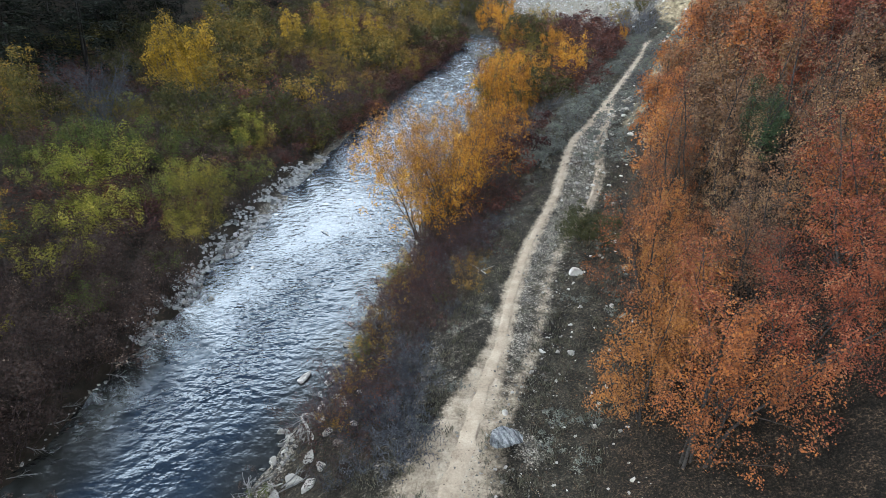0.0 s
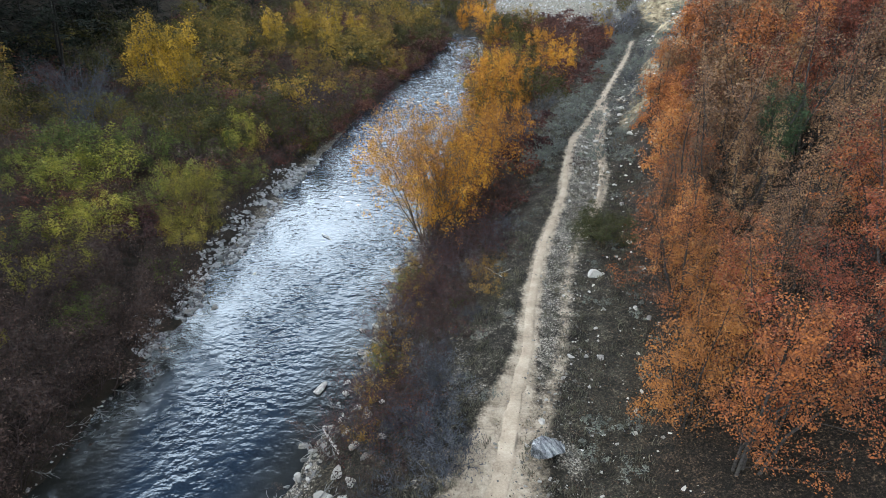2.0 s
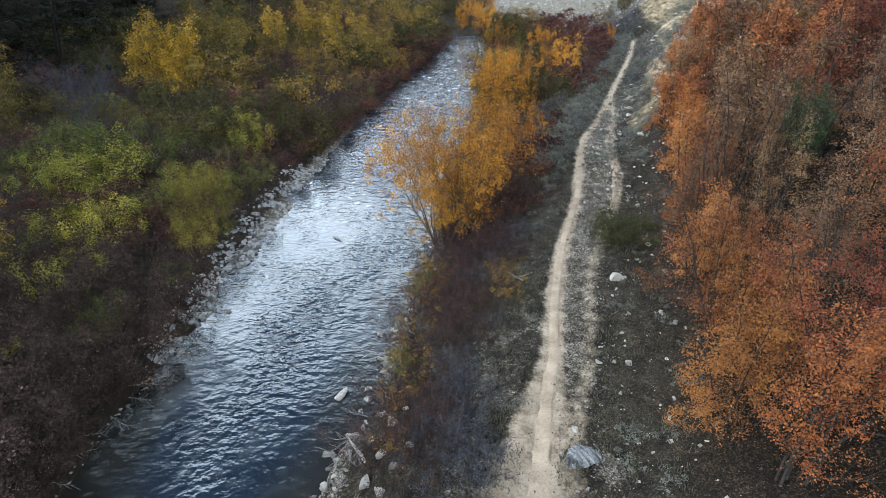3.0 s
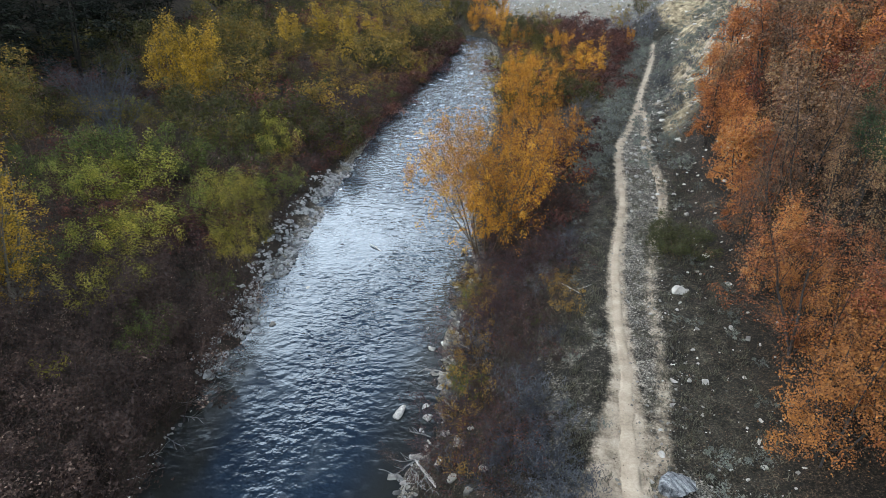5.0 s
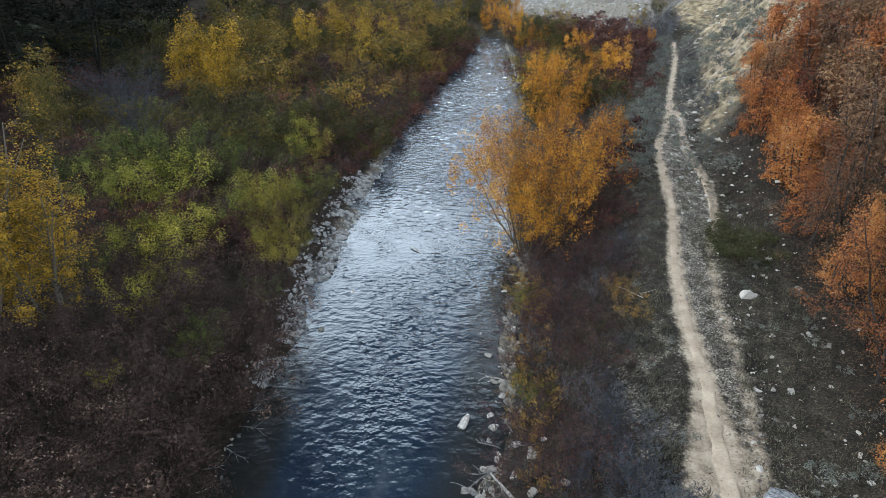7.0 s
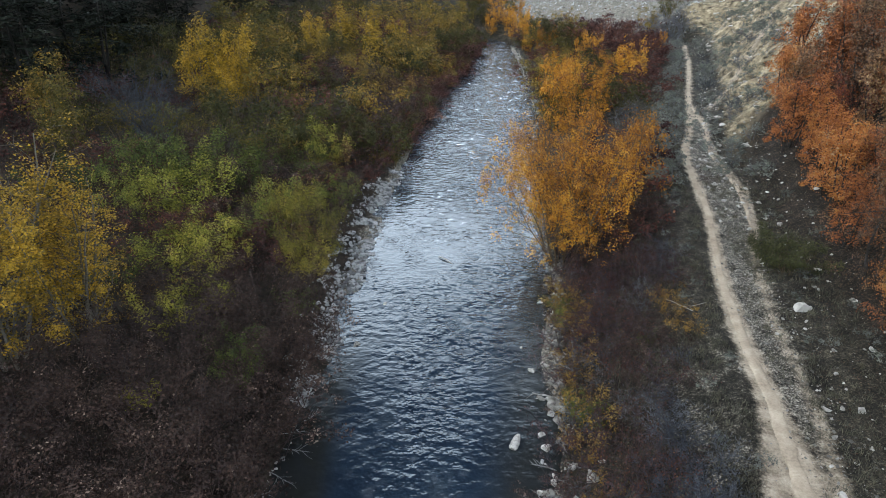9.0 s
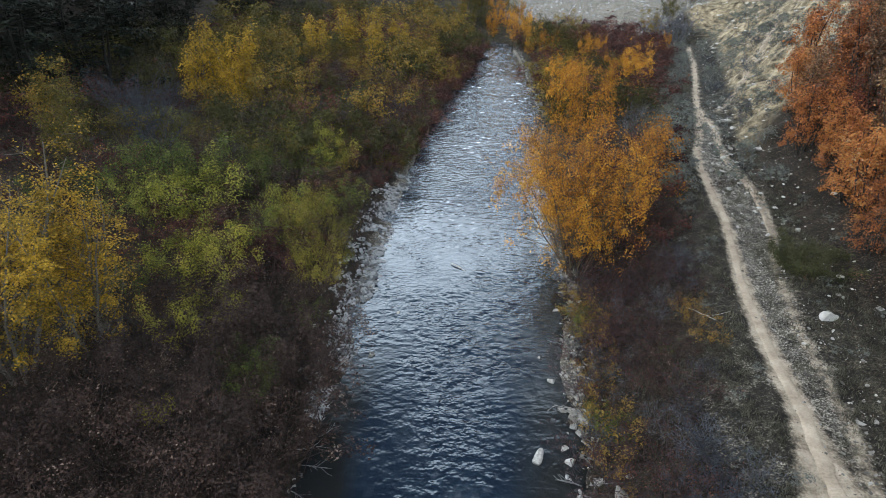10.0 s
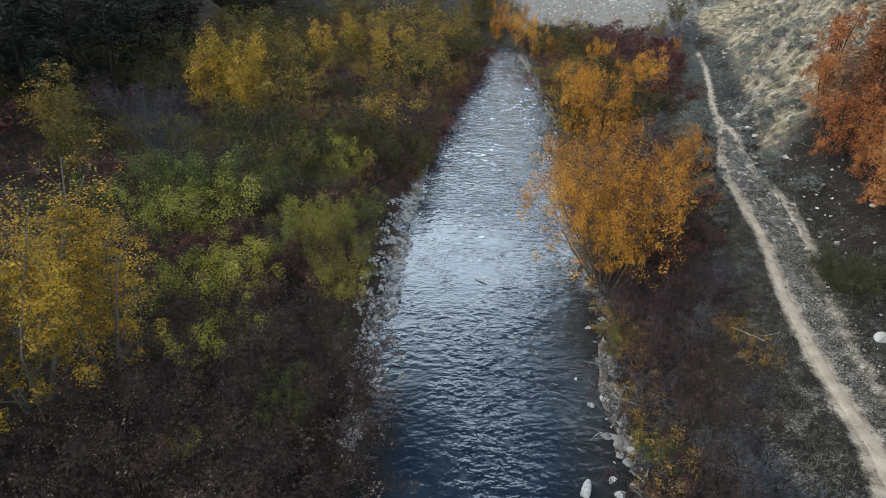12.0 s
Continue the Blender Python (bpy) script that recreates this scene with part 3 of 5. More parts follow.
rapid = np.maximum.reduce([np.exp(-(((WX + 7.5) / 2.6) ** 2 + ((WY - 40) / 5) ** 2)), 0.9 * np.exp(-(((WX + 5.5) / 3.5) ** 2 + ((WY - 57) / 9) ** 2)), 0.8 * smooth(56, 76, WY)])
attribute(water, "shoal", np.maximum(0.85 * smooth(2.6, 0.6, river_right(WY) - WX + 1.2 * (rough(WX / 1.3, WY / 2.4, 33) - 0.5)), 0.9 * smooth(3.0, 1.0, WX - river_left(WY) + 1.6 * (rough(WX / 1.3, WY / 2.4, 34) - 0.5)) * smooth(27, 22, WY)))
attribute(water, "swift", np.clip(0.06 + 0.9 * swift, 0, 1.0))
# pale flecks on all moving water paint glints, besides the foam of the rapids
glint_fleck = smooth(0.60, 0.88, rough(WX / 0.55 + WY / 2.5, WY / 0.34, 35) * 0.6 + rough(WX / 0.24, WY / 0.2, 36) * 0.4)
attribute(water, "foam_glint", np.clip(0.75 * crest * rapid * (wb > 0.3) + 0.16 * glint_fleck * swift + 0.16 * rapid * rough(WX / 1.1, WY / 0.9, 37), 0, 1))
tagged(new("river", water), "clear shallow river running in ripples, reflecting a pale sky", "river", kind="structure")


# ---- builders ----
def part(name, me, parent, label=""):
    ob = new(name, me)
    ob.parent = parent
    return tagged(ob, label)


def tube(points, radii, sides):
    """A tapered branch along points."""
    p = np.asarray(points)
    d = np.gradient(p, axis=0)
    d /= np.linalg.norm(d, axis=1, keepdims=True) + 1e-9
    ref = np.array([0.31, 0.87, 0.38])
    a = np.cross(d, ref)
    a /= np.linalg.norm(a, axis=1, keepdims=True) + 1e-9
    b = np.cross(d, a)
    ang = np.arange(sides) * 2 * np.pi / sides
    ring = p[:, None] + np.asarray(radii)[:, None, None] * (np.cos(ang)[None, :, None] * a[:, None] + np.sin(ang)[None, :, None] * b[:, None])
    k = np.arange(len(p) * sides).reshape(len(p), sides)
    q = np.roll(k, -1, 1)
    return ring.reshape(-1, 3), np.stack([k[:-1], q[:-1], q[1:], k[1:]], -1).reshape(-1, 4)


def limb(rng, start, way, length, n, up, wander):
    """Points of a branch that leaves start along way, bends by up towards the sky and wanders."""
    pts, d = [np.asarray(start, float)], np.asarray(way, float)
    for _ in range(n):
        d = d + np.array([0, 0, up]) + rng.normal(0, wander, 3)
        d /= np.linalg.norm(d)
        pts.append(pts[-1] + d * length / n)
    return np.array(pts)


def sideways(rng, d, angle):
    r = rng.normal(0, 1, 3)
    r -= d * r.dot(d)
    r /= np.linalg.norm(r) + 1e-9
    return d * math.cos(angle) + r * math.sin(angle)


def leaf_cloud(rng, centres, count, jitter, size, slim, up=0.8, tufts=0, puff=0.3, rise=0.0):
    """Many small pointed leaves, each a folded blade: loose round the twigs, or gathered in rounded tufts at the outer twigs."""
    heart = centres.mean(0) * np.array([1, 1, 0.75])
    if tufts:
        far = np.linalg.norm((centres - heart) / (centres.std(0) + 1e-6), axis=1)
        core = centres[rng.choice(len(centres), tufts, p=far / far.sum())]
        core[:, 2] *= rng.uniform(0.72, 1.0, tufts)
        which = rng.integers(0, tufts, count)
        swell = puff * rng.uniform(0.55, 1.35, tufts)
        off = rng.normal(0, 1, (count, 3))
        off[:, 2] = np.where(rng.uniform(0, 1, count) < 0.7, np.abs(off[:, 2]), off[:, 2])
        off /= np.linalg.norm(off, axis=1, keepdims=True)
        c = core[which] + off * (swell[which] * rng.uniform(0.25, 1.0, count) ** 0.5)[:, None] * np.array([1, 1, 0.8 + 0.5 * rise]) + rng.normal(0, jitter * 0.4, (count, 3))
        loose = rng.uniform(0, 1, count) < 0.22
        c[loose] = (centres[rng.integers(0, len(centres), count)] + rng.normal(0, jitter * 1.6, (count, 3)))[loose]
    else:
        c = centres[rng.integers(0, len(centres), count)] + rng.normal(0, jitter, (count, 3))
        off = 0.0
    c[:, 2] = np.maximum(c[:, 2], 0.05)
    d = rng.normal(0, 1, (count, 3)) + np.array([0, 0, rise])
    d /= np.linalg.norm(d, axis=1, keepdims=True)
    away = c - heart
    away /= np.linalg.norm(away, axis=1, keepdims=True) + 1e-9
    nrm = rng.normal(0, 0.55, (count, 3)) + (0.6 * away + 1.1 * off if tufts else 1.5 * away) + np.array([0, 0, up * 0.8])
    d -= nrm * ((d * nrm).sum(1) / (nrm * nrm).sum(1))[:, None] * 0.75
    w = np.cross(d, nrm)
    w /= np.linalg.norm(w, axis=1, keepdims=True) + 1e-9
    nrm = np.cross(w, d)
    s = size * rng.uniform(0.6, 1.35, (count, 1))
    v = np.stack([c - d * s * 0.5, c + w * s * slim * 0.5 + nrm * s * 0.12, c + d * s * 0.5, c - w * s * slim * 0.5 + nrm * s * 0.12], 1)
    return v.reshape(-1, 3), np.arange(count * 4).reshape(-1, 4)


def plant(name, seed, tall, stems, lean, bark, leaf, leaves, size, slim=0.6, girth=0.05, sides=(7, 4), bare=0.3, reach=0.34, up=0.10, wander=0.10, jitter=0.10, fan=0.15, angle=(30, 60), twig=0.5, trunk_name="trunk", leaf_up=0.8, twig_girth=0.002, tufts=0, puff=0.3, rise=0.0, split=False):
    """A woody plant out of several stems with side branches and twigs: wood in one part, or one for each stem, leaves in another."""
    rng = np.random.default_rng(seed)
    V, F, ends, off, woods = [], [], [], 0, []

    def add(p, r, k):
        nonlocal off
        v, f = tube(p, r, k)
        V.append(v)
        F.append(f + off)
        off += len(v)
    for s in range(stems):
        az = 2 * math.pi * (s + rng.uniform(-0.35, 0.35)) / stems
        inc = radians(lean) * math.sqrt(rng.uniform(0.02, 1))
        way = np.array([math.cos(az) * math.sin(inc), math.sin(az) * math.sin(inc), math.cos(inc)])
        L = tall * rng.uniform(0.72, 1.0) * (1 + 0.25 * math.sin(inc))
        p = limb(rng, (math.cos(az) * fan * rng.uniform(0.3, 1), math.sin(az) * fan * rng.uniform(0.3, 1), -0.12), way, L, 6, up, wander)
        g = girth * rng.uniform(0.7, 1.1)
        add(p, g * np.linspace(1.0, 0.18, len(p)), 5 if girth > 0.04 else 3)
        for i in range(sides[0]):
            f = bare + (0.98 - bare) * (i + rng.uniform(0, 1)) / sides[0]
            k = min(int(f * 6), 5)
            at = p[k] + (p[k + 1] - p[k]) * (f * 6 - k)
            d = (p[k + 1] - p[k]) / (np.linalg.norm(p[k + 1] - p[k]) + 1e-9)
            bl = reach * L * (1.15 - 0.75 * f) * rng.uniform(0.6, 1.25)
            q = limb(rng, at, sideways(rng, d, radians(rng.uniform(*angle))), bl, 3 if girth > 0.03 else 2, up * 1.2, wander * 1.3)
            add(q, g * (1 - 0.8 * f) * np.linspace(0.55, 0.15, len(q)), 3)
            ends.extend(q[1:])
            for _ in range(sides[1]):
                j = rng.integers(1, len(q))
                d2 = q[j] - q[j - 1]
                d2 /= np.linalg.norm(d2) + 1e-9
                t = limb(rng, q[j], sideways(rng, d2, radians(rng.uniform(25, 60))), bl * twig * rng.uniform(0.5, 1.1), 1, up, wander * 1.5)
                add(t, np.array([0.10, 0.04]) * g + twig_girth, 3)
                ends.extend(t[1:])
                ends.append((t[0] + t[1]) / 2)
        ends.append(p[-1])
        if split or s == stems - 1:
            woods.append(mesh_from(trunk_name, np.concatenate(V), np.concatenate(F), bark, True))
            V, F, off = [], [], 0
    crown = None
    if leaves:
        v, f = leaf_cloud(rng, np.array(ends), leaves, jitter, size, slim, leaf_up, tufts, puff, rise)
        crown = mesh_from("crown", v, f, leaf)
    return name, trunk_name, woods, crown


def stand(kind, x, y, scale=1.0, turn=0.0, label="", category="shrub", group="", wide=1.0, sink=0.06):
    """Sets a plant of that kind on the ground at (x, y)."""
    name, trunk_name, woods, crown = kind
    ob = new(name)
    ob.empty_display_size = 0.2
    ob.matrix_basis = Matrix.LocRotScale((x, y, height(x, y) - sink), Euler((0, 0, turn)), (scale * wide, scale * wide, scale))
    for wood in woods:
        part(trunk_name, wood, ob)
    if crown:
        part("crown", crown, ob)
    return tagged(ob, label, category, group)


def stone(name, seed, mat, flat=0.6, edge=0.35, level=2):
    """One weathered stone about a metre across, cut by a few flat faces."""
    rng = np.random.default_rng(seed)
    bm = bmesh.new()
    bmesh.ops.create_icosphere(bm, subdivisions=level, radius=0.5)
    cuts = [(Vector(rng.normal(0, 1, 3)).normalized(), rng.uniform(0.18, 0.36)) for _ in range(12)]
    for v in bm.verts:
        c = v.co
        for nrm, r in cuts:
            k = c.dot(nrm)
            if k > r:
                c -= nrm * (k - r) * 0.95
        c *= 1 + edge * 0.35 * (noise.noise(c * 3.0 + Vector((seed, 0, 0))))
        c.z *= flat
    for f in bm.faces:
        f.smooth = False
    me = bpy.data.meshes.new(name)
    bm.to_mesh(me)
    bm.free()
    me.materials.append(mat)
    return me


def layered_boulder(name, seed, mat):
    """A split boulder with slanting layers and broken edges."""
    rng = np.random.default_rng(seed)
    bm = bmesh.new()
    bmesh.ops.create_icosphere(bm, subdivisions=4, radius=0.5)
    cuts = [(Vector(rng.normal(0, 1, 3)).normalized(), rng.uniform(0.16, 0.34)) for _ in range(11)]
    grain = Vector((0.75, -0.45, 0.5)).normalized()
    for v in bm.verts:
        c = v.co
        for nrm, r in cuts:
            k = c.dot(nrm)
            if k > r:
                c -= nrm * (k - r)
        out = c.normalized()
        h = c.dot(grain) * 26 + 1.5 * noise.noise(c * 4)
        c += out * (0.040 * (abs((h % 2.0) - 1.0) - 0.5) + 0.035 * noise.noise(c * 6) + 0.015 * noise.noise(c * 17))
        c.z *= 0.8
    for f in bm.faces:
        f.smooth = False
    me = bpy.data.meshes.new(name)
    bm.to_mesh(me)
    bm.free()
    me.materials.append(mat)
    return me


def slab(name, seed, mat):
    """A flat broken stone plate about a metre across with chipped edges."""
    rng = np.random.default_rng(seed)
    bm = bmesh.new()
    n = int(rng.integers(6, 9))
    ang = np.sort(rng.uniform(0, 2 * np.pi, n) * 0.25 + np.arange(n) * 2 * np.pi / n)
    rad = rng.uniform(0.36, 0.56, n)
    ring = [bm.verts.new((math.cos(a) * r, math.sin(a) * r * 0.75, -0.12)) for a, r in zip(ang, rad)]
    face = bm.faces.new(ring)
    up = bmesh.ops.extrude_face_region(bm, geom=[face])["geom"]
    for v in up:
        if isinstance(v, bmesh.types.BMVert):
            v.co.z += 0.26 + 0.10 * v.co.x + rng.uniform(-0.03, 0.03)
            v.co.x *= 0.93
            v.co.y *= 0.93
    bmesh.ops.recalc_face_normals(bm, faces=bm.faces)
    bmesh.ops.bevel(bm, geom=list(bm.edges), offset=0.03, segments=2, affect="EDGES")
    me = bpy.data.meshes.new(name)
    bm.to_mesh(me)
    bm.free()
    me.materials.append(mat)
    return me


def scatter_mesh(name, rng, n, place, size, mat, flat=0.55):
    """n small stones lying on the ground, joined: rough boxes with knocked-off corners."""
    base = np.array([(-1, -1, -1), (1, -1, -1), (1, 1, -1), (-1, 1, -1), (-0.75, -0.7, 1), (0.7, -0.75, 1), (0.75, 0.7, 1), (-0.7, 0.75, 1)], float) * 0.5
    fc = np.array([(0, 1, 5, 4), (1, 2, 6, 5), (2, 3, 7, 6), (3, 0, 4, 7), (4, 5, 6, 7)])
    pos = place(n)
    n = len(pos)
    s = size(n)
    v = base[None] + rng.uniform(-0.16, 0.16, (n, 8, 3))
    v = v * s[:, None, None] * np.stack([rng.uniform(0.8, 1.5, n), rng.uniform(0.6, 1.0, n), flat * rng.uniform(0.6, 1.2, n)], -1)[:, None]
    a = rng.uniform(0, 2 * np.pi, n)
    ca, sa = np.cos(a)[:, None], np.sin(a)[:, None]
    v = np.stack([v[..., 0] * ca - v[..., 1] * sa, v[..., 0] * sa + v[..., 1] * ca, v[..., 2]], -1)
    z = relief(pos[:, 0], pos[:, 1])
    v += np.stack([pos[:, 0], pos[:, 1], z + s * flat * 0.22], -1)[:, None]
    f = (fc[None] + 8 * np.arange(n)[:, None, None]).reshape(-1, 4)
    return mesh_from(name, v.reshape(-1, 3), f, mat)


# ---- plants: the kinds ----
OAK_TINTS = (OAK_LEAF, OAK_RED_LEAF, OAK_DULL_LEAF)
OAKS = [plant("oak", 100 + i, 5.9, 4 + i % 2, 17, OAK_BARK, OAK_TINTS[i % 3], (11000, 11000, 7200)[i % 3], 0.072, 0.75, 0.062, (10, 3), 0.03, 0.30, 0.05, 0.11, 0.10, 0.4, tufts=210, puff=0.31, trunk_name="stem", split=True) for i in range(6)]
EDGE_OAKS = [plant("oak", 130 + i, 5.9, 5, 17, OAK_BARK, OAK_GOLD_LEAF, 11000, 0.072, 0.75, 0.045, (10, 3), 0.03, 0.30, 0.05, 0.11, 0.10, 0.4, tufts=210, puff=0.31, trunk_name="stem", split=True) for i in range(2)]
FAR_OAKS = [plant("oak", 120 + i, 5.2, 4, 20, OAK_BARK, OAK_TINTS[i % 3], 5000, 0.12, 0.75, 0.055, (10, 3), 0.0, 0.30, 0.05, 0.11, 0.12, 0.4, tufts=150, puff=0.36, trunk_name="stem", split=True) for i in range(3)]
POPLARS = [plant("cottonwood", 140 + i, 8.0, 5, 15, PALE_BARK, YELLOW_LEAF, 12500, 0.085, 0.8, 0.08, (13, 4), 0.06, 0.26, 0.07, 0.09, 0.09, 0.5, tufts=150, puff=0.34, trunk_name="stem", split=True) for i in range(2)]
FAR_POPLARS = [plant("cottonwood", 145 + i, 8.0, 4, 13, PALE_BARK, YELLOW_LEAF, 3600, 0.22, 0.7, 0.08, (12, 3), 0.08, 0.22, 0.10, 0.06, 0.16, 0.5, tufts=60, puff=0.6, rise=1.0) for i in range(2)]
OCHRES = [plant("ochre_shrub", 158 + i, 1.1, 9, 50, WILLOW_BARK, OCHRE_LEAF, 900, 0.075, 0.5, 0.014, (5, 2), 0.1, 0.34, 0.06, 0.10, 0.07, 0.3, tufts=22, puff=0.2) for i in range(2)]
SMALL_BIRCHES = [plant("birch_shrub", 155 + i, 3.0, 8, 40, WILLOW_BARK, OLIVE_LEAF, 1700, 0.155, 0.6, 0.03, (5, 1), 0.15, 0.30, 0.07, 0.09, 0.15, 0.4, tufts=34, puff=0.4) for i in range(2)]
OLIVES = [plant("river_birch", 150 + i, 6.5, 6, 24, WILLOW_BARK, OLIVE_LEAF, 3400, 0.215, 0.6, 0.06, (9, 3), 0.18, 0.28, 0.07, 0.09, 0.18, 0.5, tufts=70, puff=0.55) for i in range(3)]
GOLDS = [plant("golden_alder", 160 + i, 7.4, 12, 36, WILLOW_BARK, GOLD_LEAF, 15000, 0.11, 0.65, 0.060, (10, 4), 0.10, 0.36, 0.06, 0.10, 0.12, 0.8, tufts=260, puff=0.36, rise=0.9, trunk_name="stem", split=True) for i in range(2)]
FAR_GOLDS = [plant("golden_alder", 165 + i, 7.4, 8, 30, WILLOW_BARK, GOLD_LEAF, 3200, 0.25, 0.65, 0.07, (9, 3), 0.10, 0.24, 0.08, 0.07, 0.16, 0.7, tufts=60, puff=0.6, rise=1.0) for i in range(2)]
LIMES = [plant("willow_shrub", 175 + i, 3.3, 11, 50, WILLOW_BARK, LIME_LEAF, 6400, 0.115, 0.5, 0.03, (6, 1), 0.2, 0.28, 0.05, 0.07, 0.10, 0.4, leaf_up=1.2, tufts=60, puff=0.42, rise=0.9) for i in range(2)]
SHORE_WILLOWS = [plant("willow_shrub", 250 + i, 3.3, 12, 46, WILLOW_BARK, SHORE_LEAF, 6000, 0.105, 0.45, 0.03, (6, 1), 0.2, 0.28, 0.06, 0.07, 0.10, 0.5, leaf_up=1.0, tufts=60, puff=0.36, rise=1.5) for i in range(2)]
GREENS = [plant("green_shrub", 178, 3.3, 11, 52, WILLOW_BARK, SHADE_LEAF, 3000, 0.17, 0.55, 0.03, (5, 2), 0.1, 0.28, 0.05, 0.07, 0.16, 0.4, tufts=30, puff=0.5, rise=0.6)]
WILLOWS = [plant("willow_shrub", 170 + i, 3.3, 11, 52, WILLOW_BARK, GREEN_LEAF, 5000, 0.125, 0.5, 0.03, (5, 1), 0.25, 0.28, 0.05, 0.07, 0.10, 0.4, leaf_up=1.2, tufts=60, puff=0.42, rise=0.8) for i in range(3)]
BRUSH = [plant("brush", 180 + i, 2.1, 8, 52, RED_BARK, BROWN_LEAF, 1150, 0.075, 0.65, 0.018, (4, 1), 0.25, 0.36, 0.05, 0.12, 0.10, 0.5, trunk_name="wood", tufts=34, puff=0.28) for i in range(4)]
FAR_MAROON = [plant("dogwood_shrub", 198 + i, 2.2, 9, 50, RED_BARK, MAROON_LEAF, 900, 0.17, 0.6, 0.02, (4, 2), 0.08, 0.34, 0.06, 0.10, 0.13, 0.5, trunk_name="wood", tufts=22, puff=0.4) for i in range(2)]
MAROON = [plant("dogwood_shrub", 190 + i, 2.2, 9, 48, RED_BARK, MAROON_LEAF, 900, 0.125, 0.55, 0.018, (4, 2), 0.25, 0.34, 0.06, 0.10, 0.11, 0.5, trunk_name="wood", tufts=24, puff=0.35) for i in range(2)]
THICKET = [plant("dogwood_shrub", 195 + i, 2.2, 10, 48, PURPLE_TWIG, MAROON_LEAF, 700, 0.085, 0.55, 0.024, (5, 4), 0.1, 0.36, 0.06, 0.11, 0.12, 0.5, trunk_name="wood", twig_girth=0.011) for i in range(3)]
BARE = [plant("bare_shrub", 200 + i, 1.9, 12, 52, GREY_TWIG, None, 0, 0.1, 0.5, 0.016, (6, 4), 0.2, 0.40, 0.04, 0.13, 0.1, 0.4, trunk_name="wood", twig_girth=0.009) for i in range(2)]
BLUE_BARE = [plant("bare_tree", 210, 5.4, 9, 48, DUSK_TWIG, BLUE_SAGE_LEAF, 1500, 0.09, 0.4, 0.045, (11, 6), 0.2, 0.32, 0.05, 0.12, 0.2, 0.6)]
BLUE_SAGES = [plant("blue_grey_shrub", 225 + i, 0.9, 9, 60, DUSK_TWIG, BLUE_SAGE_LEAF, 700, 0.06, 0.4, 0.012, (5, 3), 0.1, 0.42, 0.08, 0.12, 0.07, 0.15, trunk_name="wood", twig_girth=0.005) for i in range(2)]
SAGES = [plant("sagebrush", 220 + i, 0.62, 6, 64, GREY_TWIG, SAGE_LEAF, 260, 0.10, 0.45, 0.014, (3, 1), 0.3, 0.4, 0.10, 0.12, 0.07, 0.12, trunk_name="wood", tufts=12, puff=0.16) for i in range(2)]
JUNIPER = plant("juniper", 230, 5.4, 6, 9, OAK_BARK, JUNIPER_LEAF, 9000, 0.075, 0.5, 0.07, (10, 4), 0.58, 0.20, 0.08, 0.06, 0.06, 0.2, tufts=70, puff=0.30)
SPRUCES = [plant("dark_conifer", 240 + i, 11.0, 2, 6, SHADED_CONIFER_BARK, SHADED_CONIFER_LEAF, 1300, 0.42, 0.35, 0.14, (14, 1), 0.1, 0.26, 0.02, 0.04, 0.22, 0.2, (60, 85)) for i in range(2)]

rng = np.random.default_rng(5)
taken, lay_later = [], []


def put(kinds, rows, label, category, group, base_height, wide=1.0):
    """Plants at known places: rows of x, y, height in metres."""
    for i, (x, y, h) in enumerate(rows):
        stand(kinds[i % len(kinds)], x, y, h / base_height, 2.4 * i + 0.7 * x, label, category, group, wide)
        taken.append((x, y, 0.33 * h))


# right bank: the great golden alder by the water and those behind it
put(GOLDS, [(-1.4, 32.2, 7.4), (0.0, 34.2, 8.4), (-0.6, 36.8, 7.0)], "golden-leaved alder with many spreading stems leaning over the water", "tree", "golden alders on the bank", 7.4, 0.86)
put(FAR_GOLDS, [(4.8, 54.5, 6.4), (3.8, 59.5, 7.0), (2.4, 47.0, 4.5), (6.2, 64.0, 5.6), (8.4, 66.5, 5.0), (7.4, 58.5, 4.2)], "golden-leaved alder beside the river", "tree", "golden alders on the bank", 7.4, 0.7)
put(FAR_GOLDS, [(9.4, 97.0, 4.6), (12.5, 86.0, 4.0), (14.6, 90.0, 4.0), (8.5, 108.0, 6.0), (7.5, 117.0, 6.5), (22.0, 83.5, 2.6), (7.6, 103.0, 3.0), (4.6, 131.0, 5.4), (7.6, 130.6, 4.6), (10.4, 133.6, 4.2), (6.0, 134.0, 5.6)], "small golden alder near the river bend", "tree", "far golden alders", 7.4, 0.75)
put(OLIVES, [(1.2, 136.5, 5.0), (-1.6, 138.5, 5.4), (8.6, 133.5, 4.6), (3.4, 134.4, 5.0), (11.0, 101.0, 5.0), (9.0, 112.0, 5.5), (14.0, 104.0, 4.2), (25.5, 98.0, 5.0), (29.0, 101.0, 5.5), (33.0, 103.0, 6.0), (37.0, 104.0, 6.5)], "olive-green birch clump near the river bend", "tree", "far birches", 6.5)
put(FAR_MAROON, [(3.4, 36.6, 3.2), (4.2, 39.5, 3.4), (3.0, 43.0, 3.0), (5.0, 43.5, 2.6), (6.4, 49.0, 2.4), (8.6, 61.0, 2.4), (10.4, 66.0, 2.8), (7.0, 70.0, 3.0), (11.5, 80.0, 3.4), (17.0, 82.0, 3.6), (19.5, 84.5, 3.6), (8.0, 86.0, 3.4), (10.5, 92.0, 3.4), (13.0, 72.0, 2.6), (2.3, 32.4, 2.2)],
    "dark red dogwood thicket with thin leaves", "shrub", "dogwood on the right bank", 2.2)
put(BARE, [(26.0, 92.0, 4.8), (28.0, 95.0, 5.0), (24.5, 95.0, 4.2)], "tall leafless grey shrub below the scree", "shrub", "bare shrubs", 1.9)
